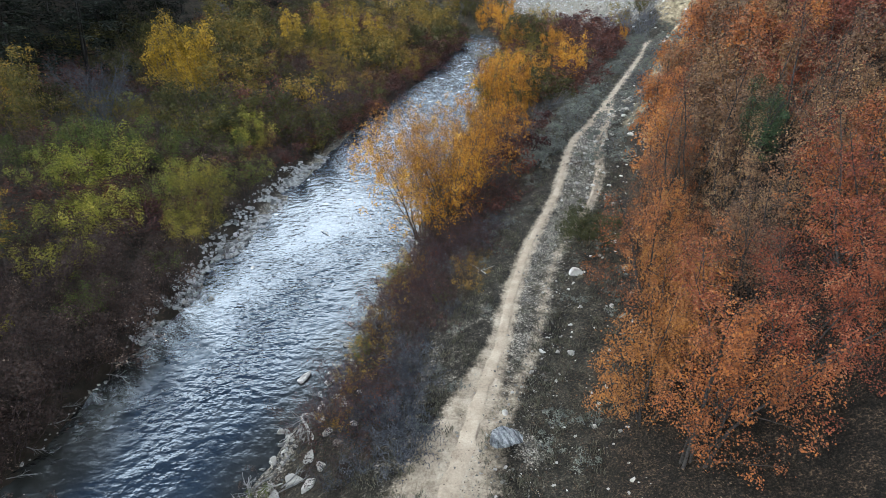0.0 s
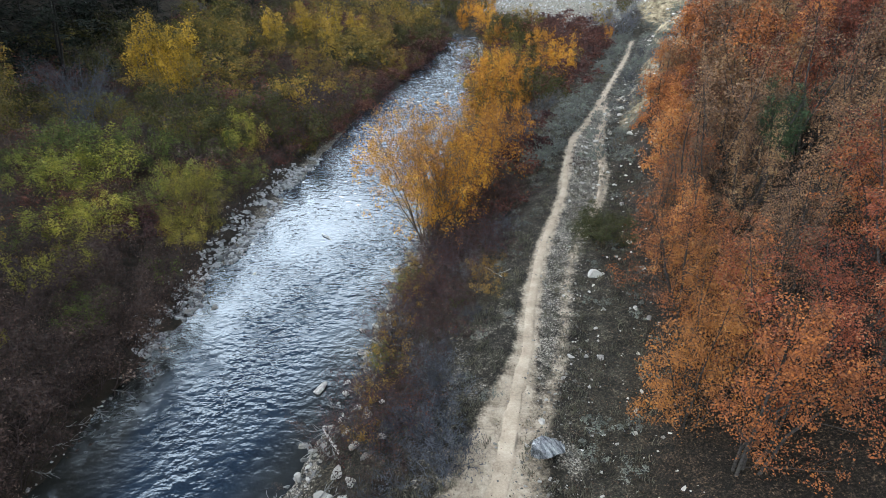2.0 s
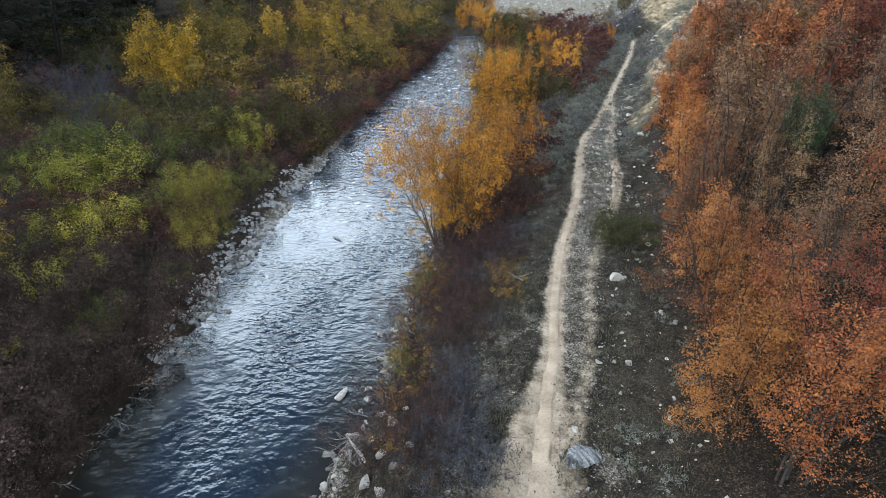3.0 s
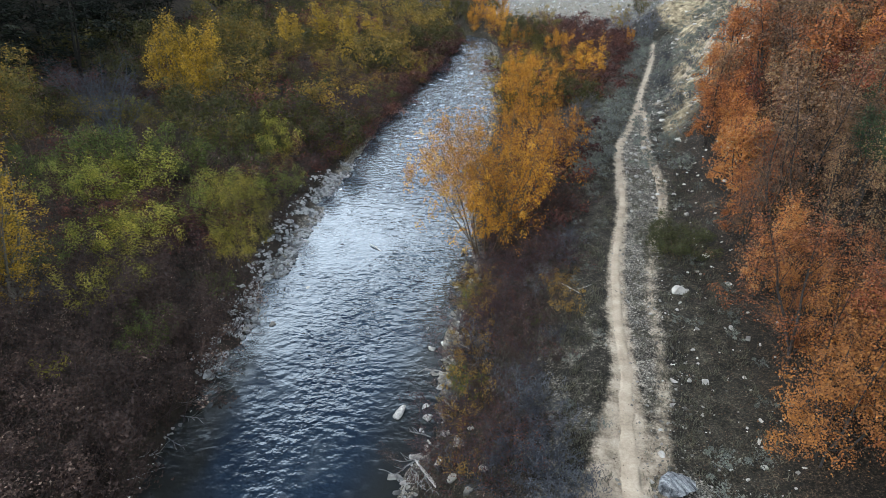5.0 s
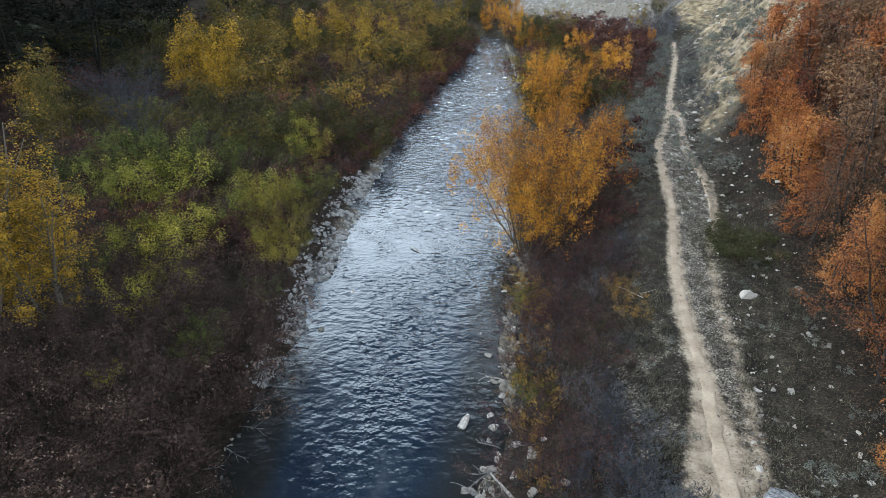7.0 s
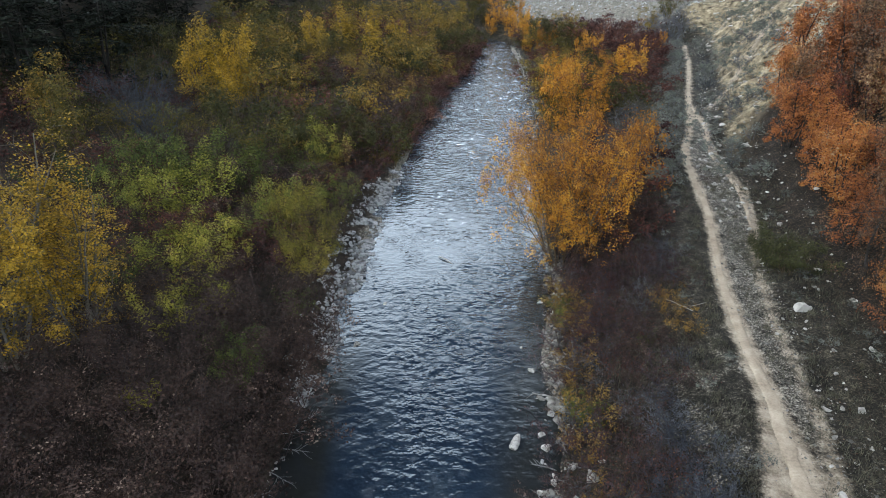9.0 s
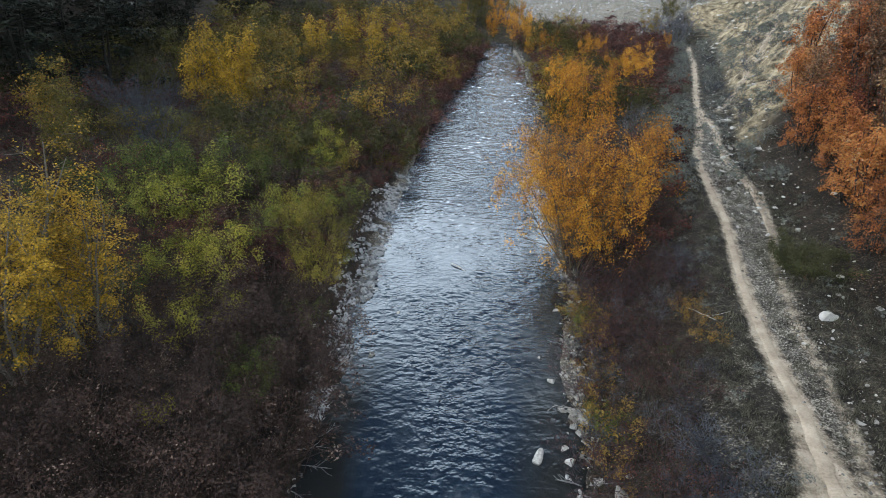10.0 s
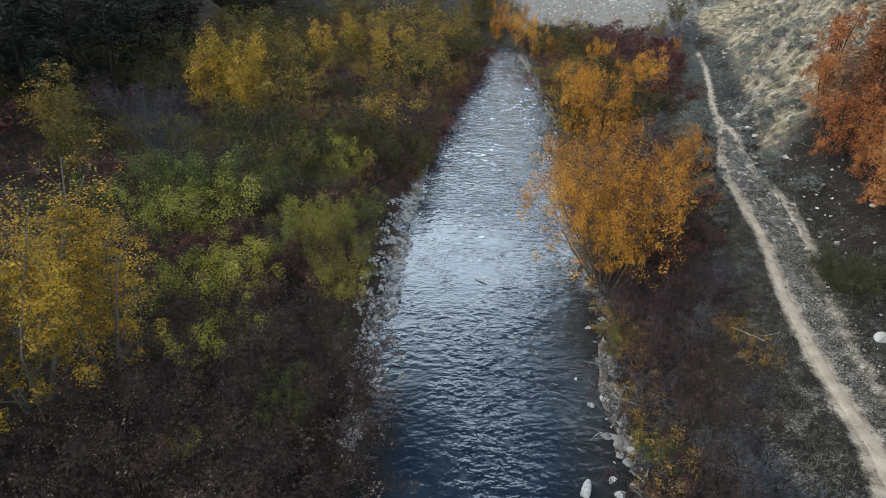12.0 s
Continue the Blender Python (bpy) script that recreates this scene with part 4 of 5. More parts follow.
put(BARE, [(5.6, 46.0, 1.8), (7.6, 52.0, 1.6), (9.4, 55.5, 1.6), (0.9, 26.0, 0.9), (-1.0, 14.4, 1.2), (-0.3, 15.8, 1.0), (-0.6, 17.5, 0.9), (-0.9, 12.6, 1.3), (-2.6, 21.6, 1.2), (-1.8, 19.4, 1.0), (-3.3, 19.6, 1.0), (-3.7, 22.4, 0.9), (-2.8, 24.6, 1.0), (-4.2, 16.0, 0.8)],
    "leafless grey twiggy shrub on the bank", "shrub", "bare shrubs", 1.9)
put(THICKET, [(-0.9, 25.6, 1.7), (0.2, 27.2, 1.8), (-0.4, 23.6, 1.6), (0.6, 24.9, 1.5), (0.8, 29.3, 1.8), (-0.9, 28.6, 1.6), (1.9, 30.0, 1.5), (-1.6, 22.6, 1.4), (-1.6, 24.6, 1.5)],
    "purple-brown dogwood shrub with few leaves", "shrub", "dogwood on the right bank", 2.2)
put(BRUSH, [(-1.4, 20.6, 1.3), (-2.3, 18.0, 1.2), (-1.0, 21.8, 1.3), (-2.9, 16.6, 1.1), (-2.0, 16.4, 1.0), (-2.7, 20.2, 1.2), (0.2, 21.9, 0.9), (-0.3, 19.3, 0.9), (-2.4, 13.2, 1.0), (1.6, 27.0, 1.0), (2.8, 33.5, 1.1), (1.9, 28.6, 1.0)],
    "reddish-brown brush with dry leaves on the bank", "shrub", "brush on the right bank", 2.1)
put(WILLOWS, [(-2.6, 25.9, 1.0), (-3.2, 19.9, 1.2), (-2.4, 27.4, 0.9), (-0.1, 22.6, 0.7), (-5.6, 12.3, 0.9)], "small yellowish willow at the water's edge", "shrub", "small willows at the water", 3.3)
put(GREENS, [(6.9, 25.6, 1.7), (7.5, 26.9, 1.6), (6.9, 27.6, 1.3)], "low green shrub beside the path", "shrub", "green shrubs by the path", 3.3, 1.15)
put(BRUSH, [(7.9, 36.0, 0.75), (8.1, 37.0, 0.6), (11.0, 47.3, 0.6)], "dark low shrub between the two ruts of the path", "shrub", "brush on the right bank", 2.1)

# thicket between the water and the path
bank_spots = []
for _ in range(5000):
    y = rng.uniform(12.5, 36)
    lo, hi = float(river_right(y)) + 0.5, float(trail_x(y)) - float(np.interp(y, [12, 16, 22, 36], [3.6, 3.3, 2.4, 2.3]))
    x = lo + (hi - lo) * rng.uniform(0, 1)
    if math.hypot(x + 4.4, y - 13.6) < 1.5:
        continue
    if hi > lo and all((x - a) ** 2 + (y - b) ** 2 > 0.98 ** 2 for a, b in bank_spots):
        bank_spots.append((x, y))
for i, (x, y) in enumerate(bank_spots[:80]):
    edge = x - float(river_right(y))
    pick = rng.uniform(0, 1)
    if pick < 0.3:
        stand(BRUSH[i % 4], x, y, rng.uniform(0.4, 0.65), rng.uniform(0, 6.28), "reddish-brown brush with dry leaves on the bank", "shrub", "brush on the right bank", 1.2)
    elif pick < 0.8:
        stand(THICKET[i % 3], x, y, rng.uniform(0.5, 0.9), rng.uniform(0, 6.28), "purple-brown dogwood shrub with few leaves", "shrub", "dogwood on the right bank", 1.2)
    elif pick < 0.93:
        stand(BARE[i % 2], x, y, rng.uniform(0.4, 0.65), rng.uniform(0, 6.28), "leafless grey twiggy shrub on the bank", "shrub", "bare shrubs", 1.2)
    elif edge < 2.2:
        stand(WILLOWS[i % 3], x, y, rng.uniform(0.22, 0.36), rng.uniform(0, 6.28), "small yellowish willow at the water's edge", "shrub", "small willows at the water", 1.1)

# far thicket on the right bank, up to the river bend
far_spots = []
for _ in range(3000):
    y = rng.uniform(58, 122)
    lo, hi = float(river_right(y)) + 1.0, min(float(trail_x(y)) - 4.0, float(river_right(y)) + 17)
    x = lo + (hi - lo) * rng.uniform(0, 1)
    if hi > lo and all((x - a) ** 2 + (y - b) ** 2 > 2.3 ** 2 for a, b in far_spots) and (y < 108 or x < 12):
        far_spots.append((x, y))
for i, (x, y) in enumerate(far_spots[:70]):
    pick = rng.uniform(0, 1)
    if pick < 0.3 or x > float(river_right(y)) + 10:
        stand(FAR_MAROON[i % 2], x, y, rng.uniform(1.1, 1.7), rng.uniform(0, 6.28), "dark red dogwood thicket with thin leaves", "shrub", "dogwood on the right bank", 1.2)
    elif pick < 0.82:
        stand(SMALL_BIRCHES[i % 2], x, y, rng.uniform(0.9, 1.6), rng.uniform(0, 6.28), "olive and yellow birch shrub by the river bend", "shrub", "birches on the right bank", 1.2)
    else:
        stand(FAR_GOLDS[i % 2], x, y, rng.uniform(0.4, 0.75), rng.uniform(0, 6.28), "small golden alder near the river bend", "tree", "far golden alders", 0.95)

put(BLUE_SAGES, [(-0.6, 12.8, 1.0), (-1.4, 16.6, 0.9), (-0.9, 13.9, 1.1), (-1.9, 15.1, 1.1), (-0.9, 18.6, 0.8), (-2.6, 14.6, 1.0), (-3.0, 12.8, 0.9), (-0.9, 13.2, 0.9), (-1.0, 14.9, 1.0), (-1.3, 15.9, 0.9), (-0.8, 17.0, 0.8), (-0.7, 19.3, 0.8), (-1.6, 14.2, 0.8), (-1.1, 17.4, 0.8), (1.9, 26.6, 0.8), (2.4, 28.0, 0.9), (2.9, 29.4, 0.8), (0.4, 20.6, 0.7), (-1.9, 12.6, 0.9)], "blue-grey twiggy shrub on the bank", "shrub", "blue-grey shrubs on the bank", 0.9, 1.15)
put(OCHRES, [(-2.6, 25.9, 1.3), (-2.2, 27.3, 1.2), (-3.2, 20.7, 1.2), (-2.9, 19.4, 1.3), (1.1, 22.4, 1.0), (1.2, 23.7, 1.1), (1.5, 25.0, 0.9), (-1.9, 29.3, 1.2), (-3.6, 15.6, 1.0), (-2.7, 23.0, 1.0), (-3.0, 22.0, 1.2), (-2.4, 24.6, 1.2), (-3.6, 18.2, 1.0), (-2.0, 26.6, 1.2)], "low ochre shrub at the water's edge", "shrub", "ochre shrubs on the right bank", 1.1)
put(BRUSH, [(0.6, 31.4, 1.5), (-0.4, 30.9, 1.3), (1.9, 32.3, 1.7), (2.6, 34.2, 1.9), (-1.5, 31.2, 1.1)], "dark brown brush under the golden alder", "shrub", "brush on the right bank", 2.1)
for i in range(60):
    y = rng.uniform(31, 46)
    lay_later.append((i, float(trail_x(y)) + rng.uniform(2.0, 6.0), y, 0.12 + 0.4 * rng.uniform(0, 1) ** 3))
for i in range(220):
    y = rng.uniform(40, 96)
    x = float(trail_x(y)) + 1.5 + rng.uniform(0, 1) ** 1.2 * 16
    lay_later.append((i, x, y, 0.22 + 0.75 * rng.uniform(0, 1) ** 2))

# left bank: green and yellow willows, cottonwoods, bare tree
put(WILLOWS, [(-25.7, 39.8, 4.2), (-23.6, 40.6, 4.0), (-20.2, 40.3, 2.9), (-22.0, 42.4, 3.2), (-28.2, 41.0, 3.4), (-27.2, 36.4, 2.8), (-18.8, 33.0, 2.4), (-17.6, 36.6, 2.8), (-14.6, 38.5, 2.2), (-17.2, 43.6, 2.8), (-19.6, 46.4, 2.8), (-31.0, 38.0, 3.2), (-14.9, 26.4, 1.4), (-16.4, 22.0, 1.7), (-15.7, 21.0, 1.5)],
    "bushy willow with olive-green leaves", "shrub", "willows on the left bank", 3.3, 1.0)
put(LIMES, [(-22.6, 36.3, 4.2), (-24.7, 35.8, 3.2), (-20.9, 29.4, 3.2), (-19.7, 30.2, 2.8), (-18.6, 25.2, 2.2), (-19.8, 24.2, 1.9), (-16.2, 46.2, 2.8), (-18.0, 48.6, 3.2), (-18.9, 19.6, 1.0)],
    "bushy willow with bright yellow-green leaves", "shrub", "willows on the left bank", 3.3, 1.0)
put(SHORE_WILLOWS, [(-16.4, 34.8, 3.4), (-15.6, 33.2, 3.0), (-15.2, 31.2, 2.9), (-15.0, 29.6, 2.5), (-17.2, 36.2, 2.6)], "upright willow with dull yellow-green leaves by the water", "shrub", "willows on the left bank", 3.3, 0.95)
put(MAROON, [(-18.4, 31.6, 2.2), (-17.6, 33.2, 2.0), (-20.6, 34.2, 2.2), (-14.5, 49.6, 2.8), (-16.7, 52.0, 3.0), (-15.6, 47.6, 2.6), (-22.6, 32.0, 2.0), (-24.6, 32.6, 2.4), (-19.0, 38.4, 2.2)], "dark red dogwood shrub in the thicket", "shrub", "dogwood on the left bank", 2.2, 1.1)
put(POPLARS, [(-24.4, 21.6, 8.6), (-22.5, 23.2, 7.2), (-27.0, 23.6, 8.6), (-25.4, 19.4, 7.4), (-23.9, 25.0, 7.0)], "yellow cottonwood with open leafy crown", "tree", "cottonwoods on the left bank", 8.0, 1.15)
put(FAR_POPLARS, [(-30.6, 64.6, 8.6), (-28.0, 64.4, 8.2), (-31.8, 63.4, 7.4), (-29.4, 63.4, 7.2), (-26.8, 63.2, 6.8), (-27.6, 61.4, 5.6)], "tall slender yellow cottonwood", "tree", "cottonwoods on the left bank", 8.0, 0.95)
put(FAR_POPLARS, [(-21.0, 93.0, 7.8), (-24.5, 89.0, 7.2), (-17.0, 96.0, 8.0), (-13.0, 94.0, 6.6), (-16.5, 87.0, 6.2)], "yellow cottonwood among darker trees", "tree", "cottonwoods on the left bank", 8.0, 1.2)
put(OLIVES, [(-9.2, 88.5, 5.8), (-6.8, 93.0, 5.8), (-11.5, 84.0, 5.4), (-27.5, 82.0, 7.0), (-31.5, 77.0, 7.0), (-22.5, 80.0, 5.6), (-36.5, 48.5, 6.4), (-40.0, 52.0, 6.6), (-34.5, 44.5, 5.0), (-23.5, 70.0, 5.0), (-19.5, 68.6, 4.0), (-17.4, 75.5, 4.6), (-14.6, 70.5, 3.8), (-16.4, 46.0, 3.2), (-14.8, 50.5, 3.2), (-21.5, 61.0, 3.2), (-3.5, 103.0, 6.0), (-6.0, 110.0, 6.5), (-4.5, 118.0, 7.0), (-12.0, 104.0, 7.0)],
    "olive and yellow river birch clump", "tree", "birches on the left bank", 6.5)
put(BLUE_BARE, [(-33.0, 53.5, 6.2), (-30.8, 50.5, 5.0), (-35.6, 57.0, 6.0)], "leafless blue-grey tree with fine twigs", "tree", "bare trees on the left bank", 5.4)
put([JUNIPER], [(12.7, 23.8, 5.5)], "dark green juniper among the oaks", "tree", "", 5.4, 1.0)

# oak stand on the right hillside
OAK_LABELS = ("oak clump with rust-orange autumn leaves and dark stems", "oak clump with dark red autumn leaves and dark stems", "oak clump with dull tan autumn leaves and dark stems")
oak_spots = []
for _ in range(9000):
    y = rng.uniform(11.2, 47)
    x = float(oak_edge(y)) + 0.35 + rng.uniform(0, 1) ** 1.3 * 15
    if y > 40 and x > 24 or (abs(x - 20.0) < 1.8 and abs(y - 27.5) < 3.0) or math.hypot(x - 12.9, y - 23.9) < 1.5 or y < 12.8 and x > 7.4:
        continue
    if all((x - a) ** 2 + (y - b) ** 2 > ((1.45 if y < 26 else 1.2) + 0.05 * max(0, x - oak_edge(y)) + 0.012 * y) ** 2 for a, b in oak_spots):
        oak_spots.append((x, y))
oak_spots += [(27.5, 60.0), (29.5, 62.5), (30.0, 58.0), (32.0, 61.0), (33.5, 64.5), (32.5, 56.0), (35.0, 59.5)]
for i, (x, y) in enumerate(oak_spots):
    deep = x - float(oak_edge(y))
    drift = float(rough(np.array([x / 3.6]), np.array([y / 4.2]), 61)[0]) + rng.uniform(-0.18, 0.18)
    tint = 0 if deep < 1.8 and rng.uniform(0, 1) < 0.85 else 1 if drift < 0.34 else 0 if drift < 0.60 or y < 13.5 else 2
    # nearest inner oaks get the dark red leaves to stand in for shade
    tint = 1 if y < 14.5 and deep > 2.4 else tint
    kind = FAR_OAKS[tint] if y > 26 or deep > 7 and y > 19 else EDGE_OAKS[i % 2] if deep < 1.5 and tint == 0 and i % 2 else OAKS[tint + 3 * (i % 2)]
    s = rng.uniform(0.74, 1.28) * (0.85 if deep < 1.2 else 1.05) * (0.66 if abs(0.89 * (x - 12.9) - 0.45 * (y - 23.9)) < 1.5 and 17.5 < y < 24 and x > 9.5 else 1.0)
    stand(kind, x, y, s, rng.uniform(0, 6.28), OAK_LABELS[tint], "tree", "oaks on the hillside", 0.95)

# brush that fills the left flood plain
brush_spots = []
for near_y, far_y, gap, most in ((9, 26, 1.12, 130), (26, 44, 1.6, 52), (44, 124, 2.1, 165)):
    count = 0
    for _ in range(4000):
        y = near_y + (far_y - near_y) * rng.uniform(0, 1) ** (1.0 if near_y < 40 else 1.5)
        x = float(river_left(y)) - (0.25 if y < 24 else 0.6 if y > 48 else 1.6) - (17 if y < 26 else 22 if y < 44 else 38) * rng.uniform(0, 1) ** 1.15
        if any((x - a) ** 2 + (y - b) ** 2 < (0.8 * max(r, 0.9)) ** 2 for a, b, r in taken):
            continue
        if count < most and all((x - a) ** 2 + (y - b) ** 2 > gap ** 2 for a, b in brush_spots):
            brush_spots.append((x, y))
            count += 1
for i, (x, y) in enumerate(brush_spots):
    pick = rng.uniform(0, 1)
    grown = 1 + 0.012 * max(0, y - 30)
    if y < 27 or pick < (0.64 if y < 44 else 0.22):
        stand(BRUSH[i % 4], x, y, grown * rng.uniform(0.85, 1.45), rng.uniform(0, 6.28), "tangled brown brush with small dry leaves", "shrub", "brush on the left bank", 1.15)
    elif pick < (0.9 if y < 44 else 0.5):
        stand((FAR_MAROON if y > 40 else MAROON)[i % 2], x, y, grown * rng.uniform(0.8, 1.3), rng.uniform(0, 6.28), "dark red dogwood shrub in the thicket", "shrub", "dogwood on the left bank", 1.1)
    elif pick < 0.6 or y < 44:
        stand(WILLOWS[i % 3], x, y, grown * rng.uniform(0.35, 0.55), rng.uniform(0, 6.28), "olive-green willow shrub in the thicket", "shrub", "willows on the left bank", 1.1)
    else:
        stand(SMALL_BIRCHES[i % 2], x, y, grown * rng.uniform(0.7, 1.4), rng.uniform(0, 6.28), "olive and yellow birch shrub in the thicket", "shrub", "birches on the left bank", 1.05)

for i in range(17):
    y = 9.5 + 0.9 * i
    stand(BRUSH[i % 4], float(river_left(y)) - rng.uniform(0.5, 0.9), y, rng.uniform(0.95, 1.2), rng.uniform(0, 6.28), "tangled brown brush with small dry leaves", "shrub", "brush on the left bank", 1.1)

for i in range(52):
    y = 48 + 1.5 * i + rng.uniform(-0.5, 0.5)
    x = float(river_left(y)) - rng.uniform(0.5, 1.4)
    if i % 3:
        stand(FAR_MAROON[i % 2], x, y, rng.uniform(0.7, 1.1) * (1 + 0.008 * (y - 48)), rng.uniform(0, 6.28), "dark red dogwood shrub at the water's edge", "shrub", "dogwood on the left bank", 1.15)
    else:
        stand(SMALL_BIRCHES[i % 2], x, y, rng.uniform(0.5, 0.95) * (1 + 0.008 * (y - 48)), rng.uniform(0, 6.28), "olive and yellow birch shrub at the water's edge", "shrub", "birches on the left bank", 1.1)

# mauve leafless dogwood along the upper left bank
put(THICKET, [(-12.6, 50.5, 3.0), (-13.6, 53.0, 3.2), (-12.4, 55.6, 3.0), (-14.6, 56.4, 3.2), (-11.4, 58.6, 2.8), (-13.2, 59.6, 3.2), (-16.0, 53.6, 3.2), (-11.0, 62.0, 2.8), (-15.4, 60.5, 3.2), (-13.4, 47.8, 2.6)],
    "mauve-grey leafless dogwood thicket on the bank", "shrub", "mauve thicket on the left bank", 2.2, 1.2)
put(SAGES, [(6.9, 39.2, 0.9), (7.3, 41.0, 1.0), (6.4, 40.6, 0.8), (8.3, 43.6, 0.9), (7.6, 44.6, 1.0), (8.9, 45.6, 0.8), (6.6, 42.6, 0.8), (9.8, 47.8, 0.9), (9.2, 49.4, 0.8), (5.6, 38.4, 0.8)], "blue-grey sagebrush on the bank", "shrub", "sagebrush", 0.62, 1.3)

put(OCHRES, [(-19.2, 50.2, 2.6), (-18.2, 49.0, 2.2), (-16.8, 46.6, 2.4), (-15.9, 45.2, 2.0), (-20.4, 51.6, 2.4), (-11.4, 71.0, 3.0), (-12.6, 69.4, 2.8), (-8.4, 84.6, 3.4), (-17.5, 80.5, 3.4), (-22.4, 33.4, 1.8), (-21.1, 26.1, 1.7)], "golden-leaved shrub in the thicket", "shrub", "golden shrubs on the left bank", 1.1)
put(MAROON, [(-30.2, 41.8, 2.6), (-28.8, 42.6, 2.4), (-20.0, 31.9, 1.9), (-19.0, 32.6, 1.8), (-20.6, 33.0, 1.7), (-26.4, 38.4, 2.2)], "dark red dogwood shrub in the thicket", "shrub", "dogwood on the left bank", 2.2)

# trees that close the view behind the bend
for i in range(26):
    x, y = -36 + 42 * (i + rng.uniform(0, 1)) / 26, rng.uniform(126, 150)
    if river_left(y) - 1.5 < x < river_right(y) + 1.5:
        continue
    stand(OLIVES[i % 3], x, y, rng.uniform(0.8, 1.3), rng.uniform(0, 6.28), "olive birch in the wood behind the river bend", "tree", "birches behind the bend", 1.2)

# conifers on the far left hillside, its shade put into their near-black colour
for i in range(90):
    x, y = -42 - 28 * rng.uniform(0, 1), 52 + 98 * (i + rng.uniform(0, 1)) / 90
    stand(SPRUCES[i % 2], x, y, rng.uniform(0.75, 1.3), rng.uniform(0, 6.28), "conifer on the left hillside, coloured near-black for its shade", "tree", "conifers on the hillside", 1.6)

# sagebrush on the pale slope and by the path
for i in range(240):
    y = rng.uniform(36, 94)
    x = float(trail_x(y)) + rng.uniform(0.9, 13) if i % 4 else float(trail_x(y)) - rng.uniform(0.8, 2.6)
    if x > oak_edge(y) - 0.5 and y < 47:
        continue
    stand(SAGES[i % 2], x, y, rng.uniform(0.8, 1.9), rng.uniform(0, 6.28), "grey-green sagebrush on the dry slope", "shrub", "sagebrush", 1.2)
for i in range(70):
    y = 47 + 30 * rng.uniform(0, 1)
    x = float(trail_x(y)) + 1.4 + 10 * rng.uniform(0, 1)
    stand((SAGES + BLUE_SAGES)[i % 4 if i % 3 else i % 2], x, y, rng.uniform(0.8, 1.7), rng.uniform(0, 6.28), "dark grey-green sagebrush on the eroded slope", "shrub", "sagebrush", 1.1)
for i in range(40):
    y = rng.uniform(12, 36)
    x = float(trail_x(y)) + (rng.uniform(1.8, 5.0) if i % 2 else -rng.uniform(0.8, 2.4))
    stand(SAGES[i % 2], x, y, rng.uniform(0.4, 0.8), rng.uniform(0, 6.28), "low grey sagebrush beside the path", "shrub", "sagebrush", 1.1)

# ---- stones ----
STONES = [stone("rock", 300 + i, PALE_STONE, (0.62, 0.5, 0.7)[i % 3], 0.35, 3) for i in range(4)]
LEDGES = [stone("rock", 350 + i, SCREE_STONE, 0.42, 0.5, 2) for i in range(3)]
BOULDER = layered_boulder("boulder", 341, SPLIT_STONE)
WET_STONES = [stone("river_rock", 320 + i, RIVER_STONE, (0.5, 0.6, 0.42)[i % 3], 0.35, 2) for i in range(4)]


def lay(me, name, x, y, size, turn, label, group, z=None, category="rock"):
    ob = new(name, me)
    base = height(x, y) if z is None else z
    ob.matrix_basis = Matrix.LocRotScale((x, y, base + 0.13 * size), Euler((0, 0, turn)), (size, size * 0.82, size))
    return tagged(ob, label, category, group)


for i, x, y, s in lay_later:
    lay(LEDGES[i % 3], "rock", x, y, s, 0.5 + 0.25 * (i % 5), "pale broken rock on the dry slope", "rocks on the slope")
for i, (x, y, s) in enumerate([(5.9, 22.65, 0.80), (4.9, 17.5, 0.50), (3.83, 17.6, 0.36), (5.7, 20.3, 0.26), (2.24, 14.35, 0.34), (1.65, 13.4, 0.22), (6.9, 20.1, 0.36), (7.2, 19.4, 0.4), (4.4, 17.7, 0.25), (4.1, 15.9, 0.22), (5.1, 19.2, 0.22), (8.2, 25.6, 0.42), (8.0, 23.0, 0.3), (3.3, 16.4, 0.3), (7.2, 24.2, 0.25), (5.4, 21.6, 0.2), (9.3, 30.6, 0.4), (9.0, 31.4, 0.3)]):
    lay(STONES[i % 4], "rock", x, y, s, 1.3 * i, "pale rounded limestone rock lying beside the path", "rocks beside the path")
SLABS = [slab("slab", 330 + i, PALE_STONE) for i in range(3)]
for i, (x, y, s) in enumerate([(-4.7, 13.4, 0.9), (-4.3, 14.2, 0.7), (-5.0, 12.5, 0.8), (-3.8, 13.7, 0.6), (-3.4, 14.6, 0.5), (-4.0, 12.9, 0.7), (-4.5, 12.2, 0.6)]):
    lay(SLABS[i % 3], "bank_slab", x, y, s, 0.4 + 0.8 * i, "pale flat stone slab on the river bank", "slabs on the river bank", height(x, y) - 0.02)
for i in range(60):
    y = 30 + 12 * rng.uniform(0, 1) if i % 3 else rng.uniform(26, 50)
    lay(STONES[i % 4], "rock", float(trail_x(y)) + rng.uniform(0.4, 2.1), y, 0.15 + 0.4 * rng.uniform(0, 1) ** 2, rng.uniform(0, 6.28), "pale broken stone between the ruts of the path", "rocks beside the path")
lay(BOULDER, "boulder", 2.25, 13.1, 1.15, 0.5, "large grey layered boulder beside the path", "", None, "boulder")
for i, (x, y, s) in enumerate([(-3.6, 16.9, 0.75), (-3.9, 15.2, 0.5), (-2.9, 15.2, 0.4), (-5.4, 13.2, 0.4), (-3.1, 17.6, 0.4), (-4.3, 16.2, 0.45), (-4.0, 17.7, 0.5)]):
    lay(STONES[(i + 1) % 4], "bank_rock", x, y, s, 0.9 * i, "pale flat rock slab on the river bank", "rocks on the river bank")
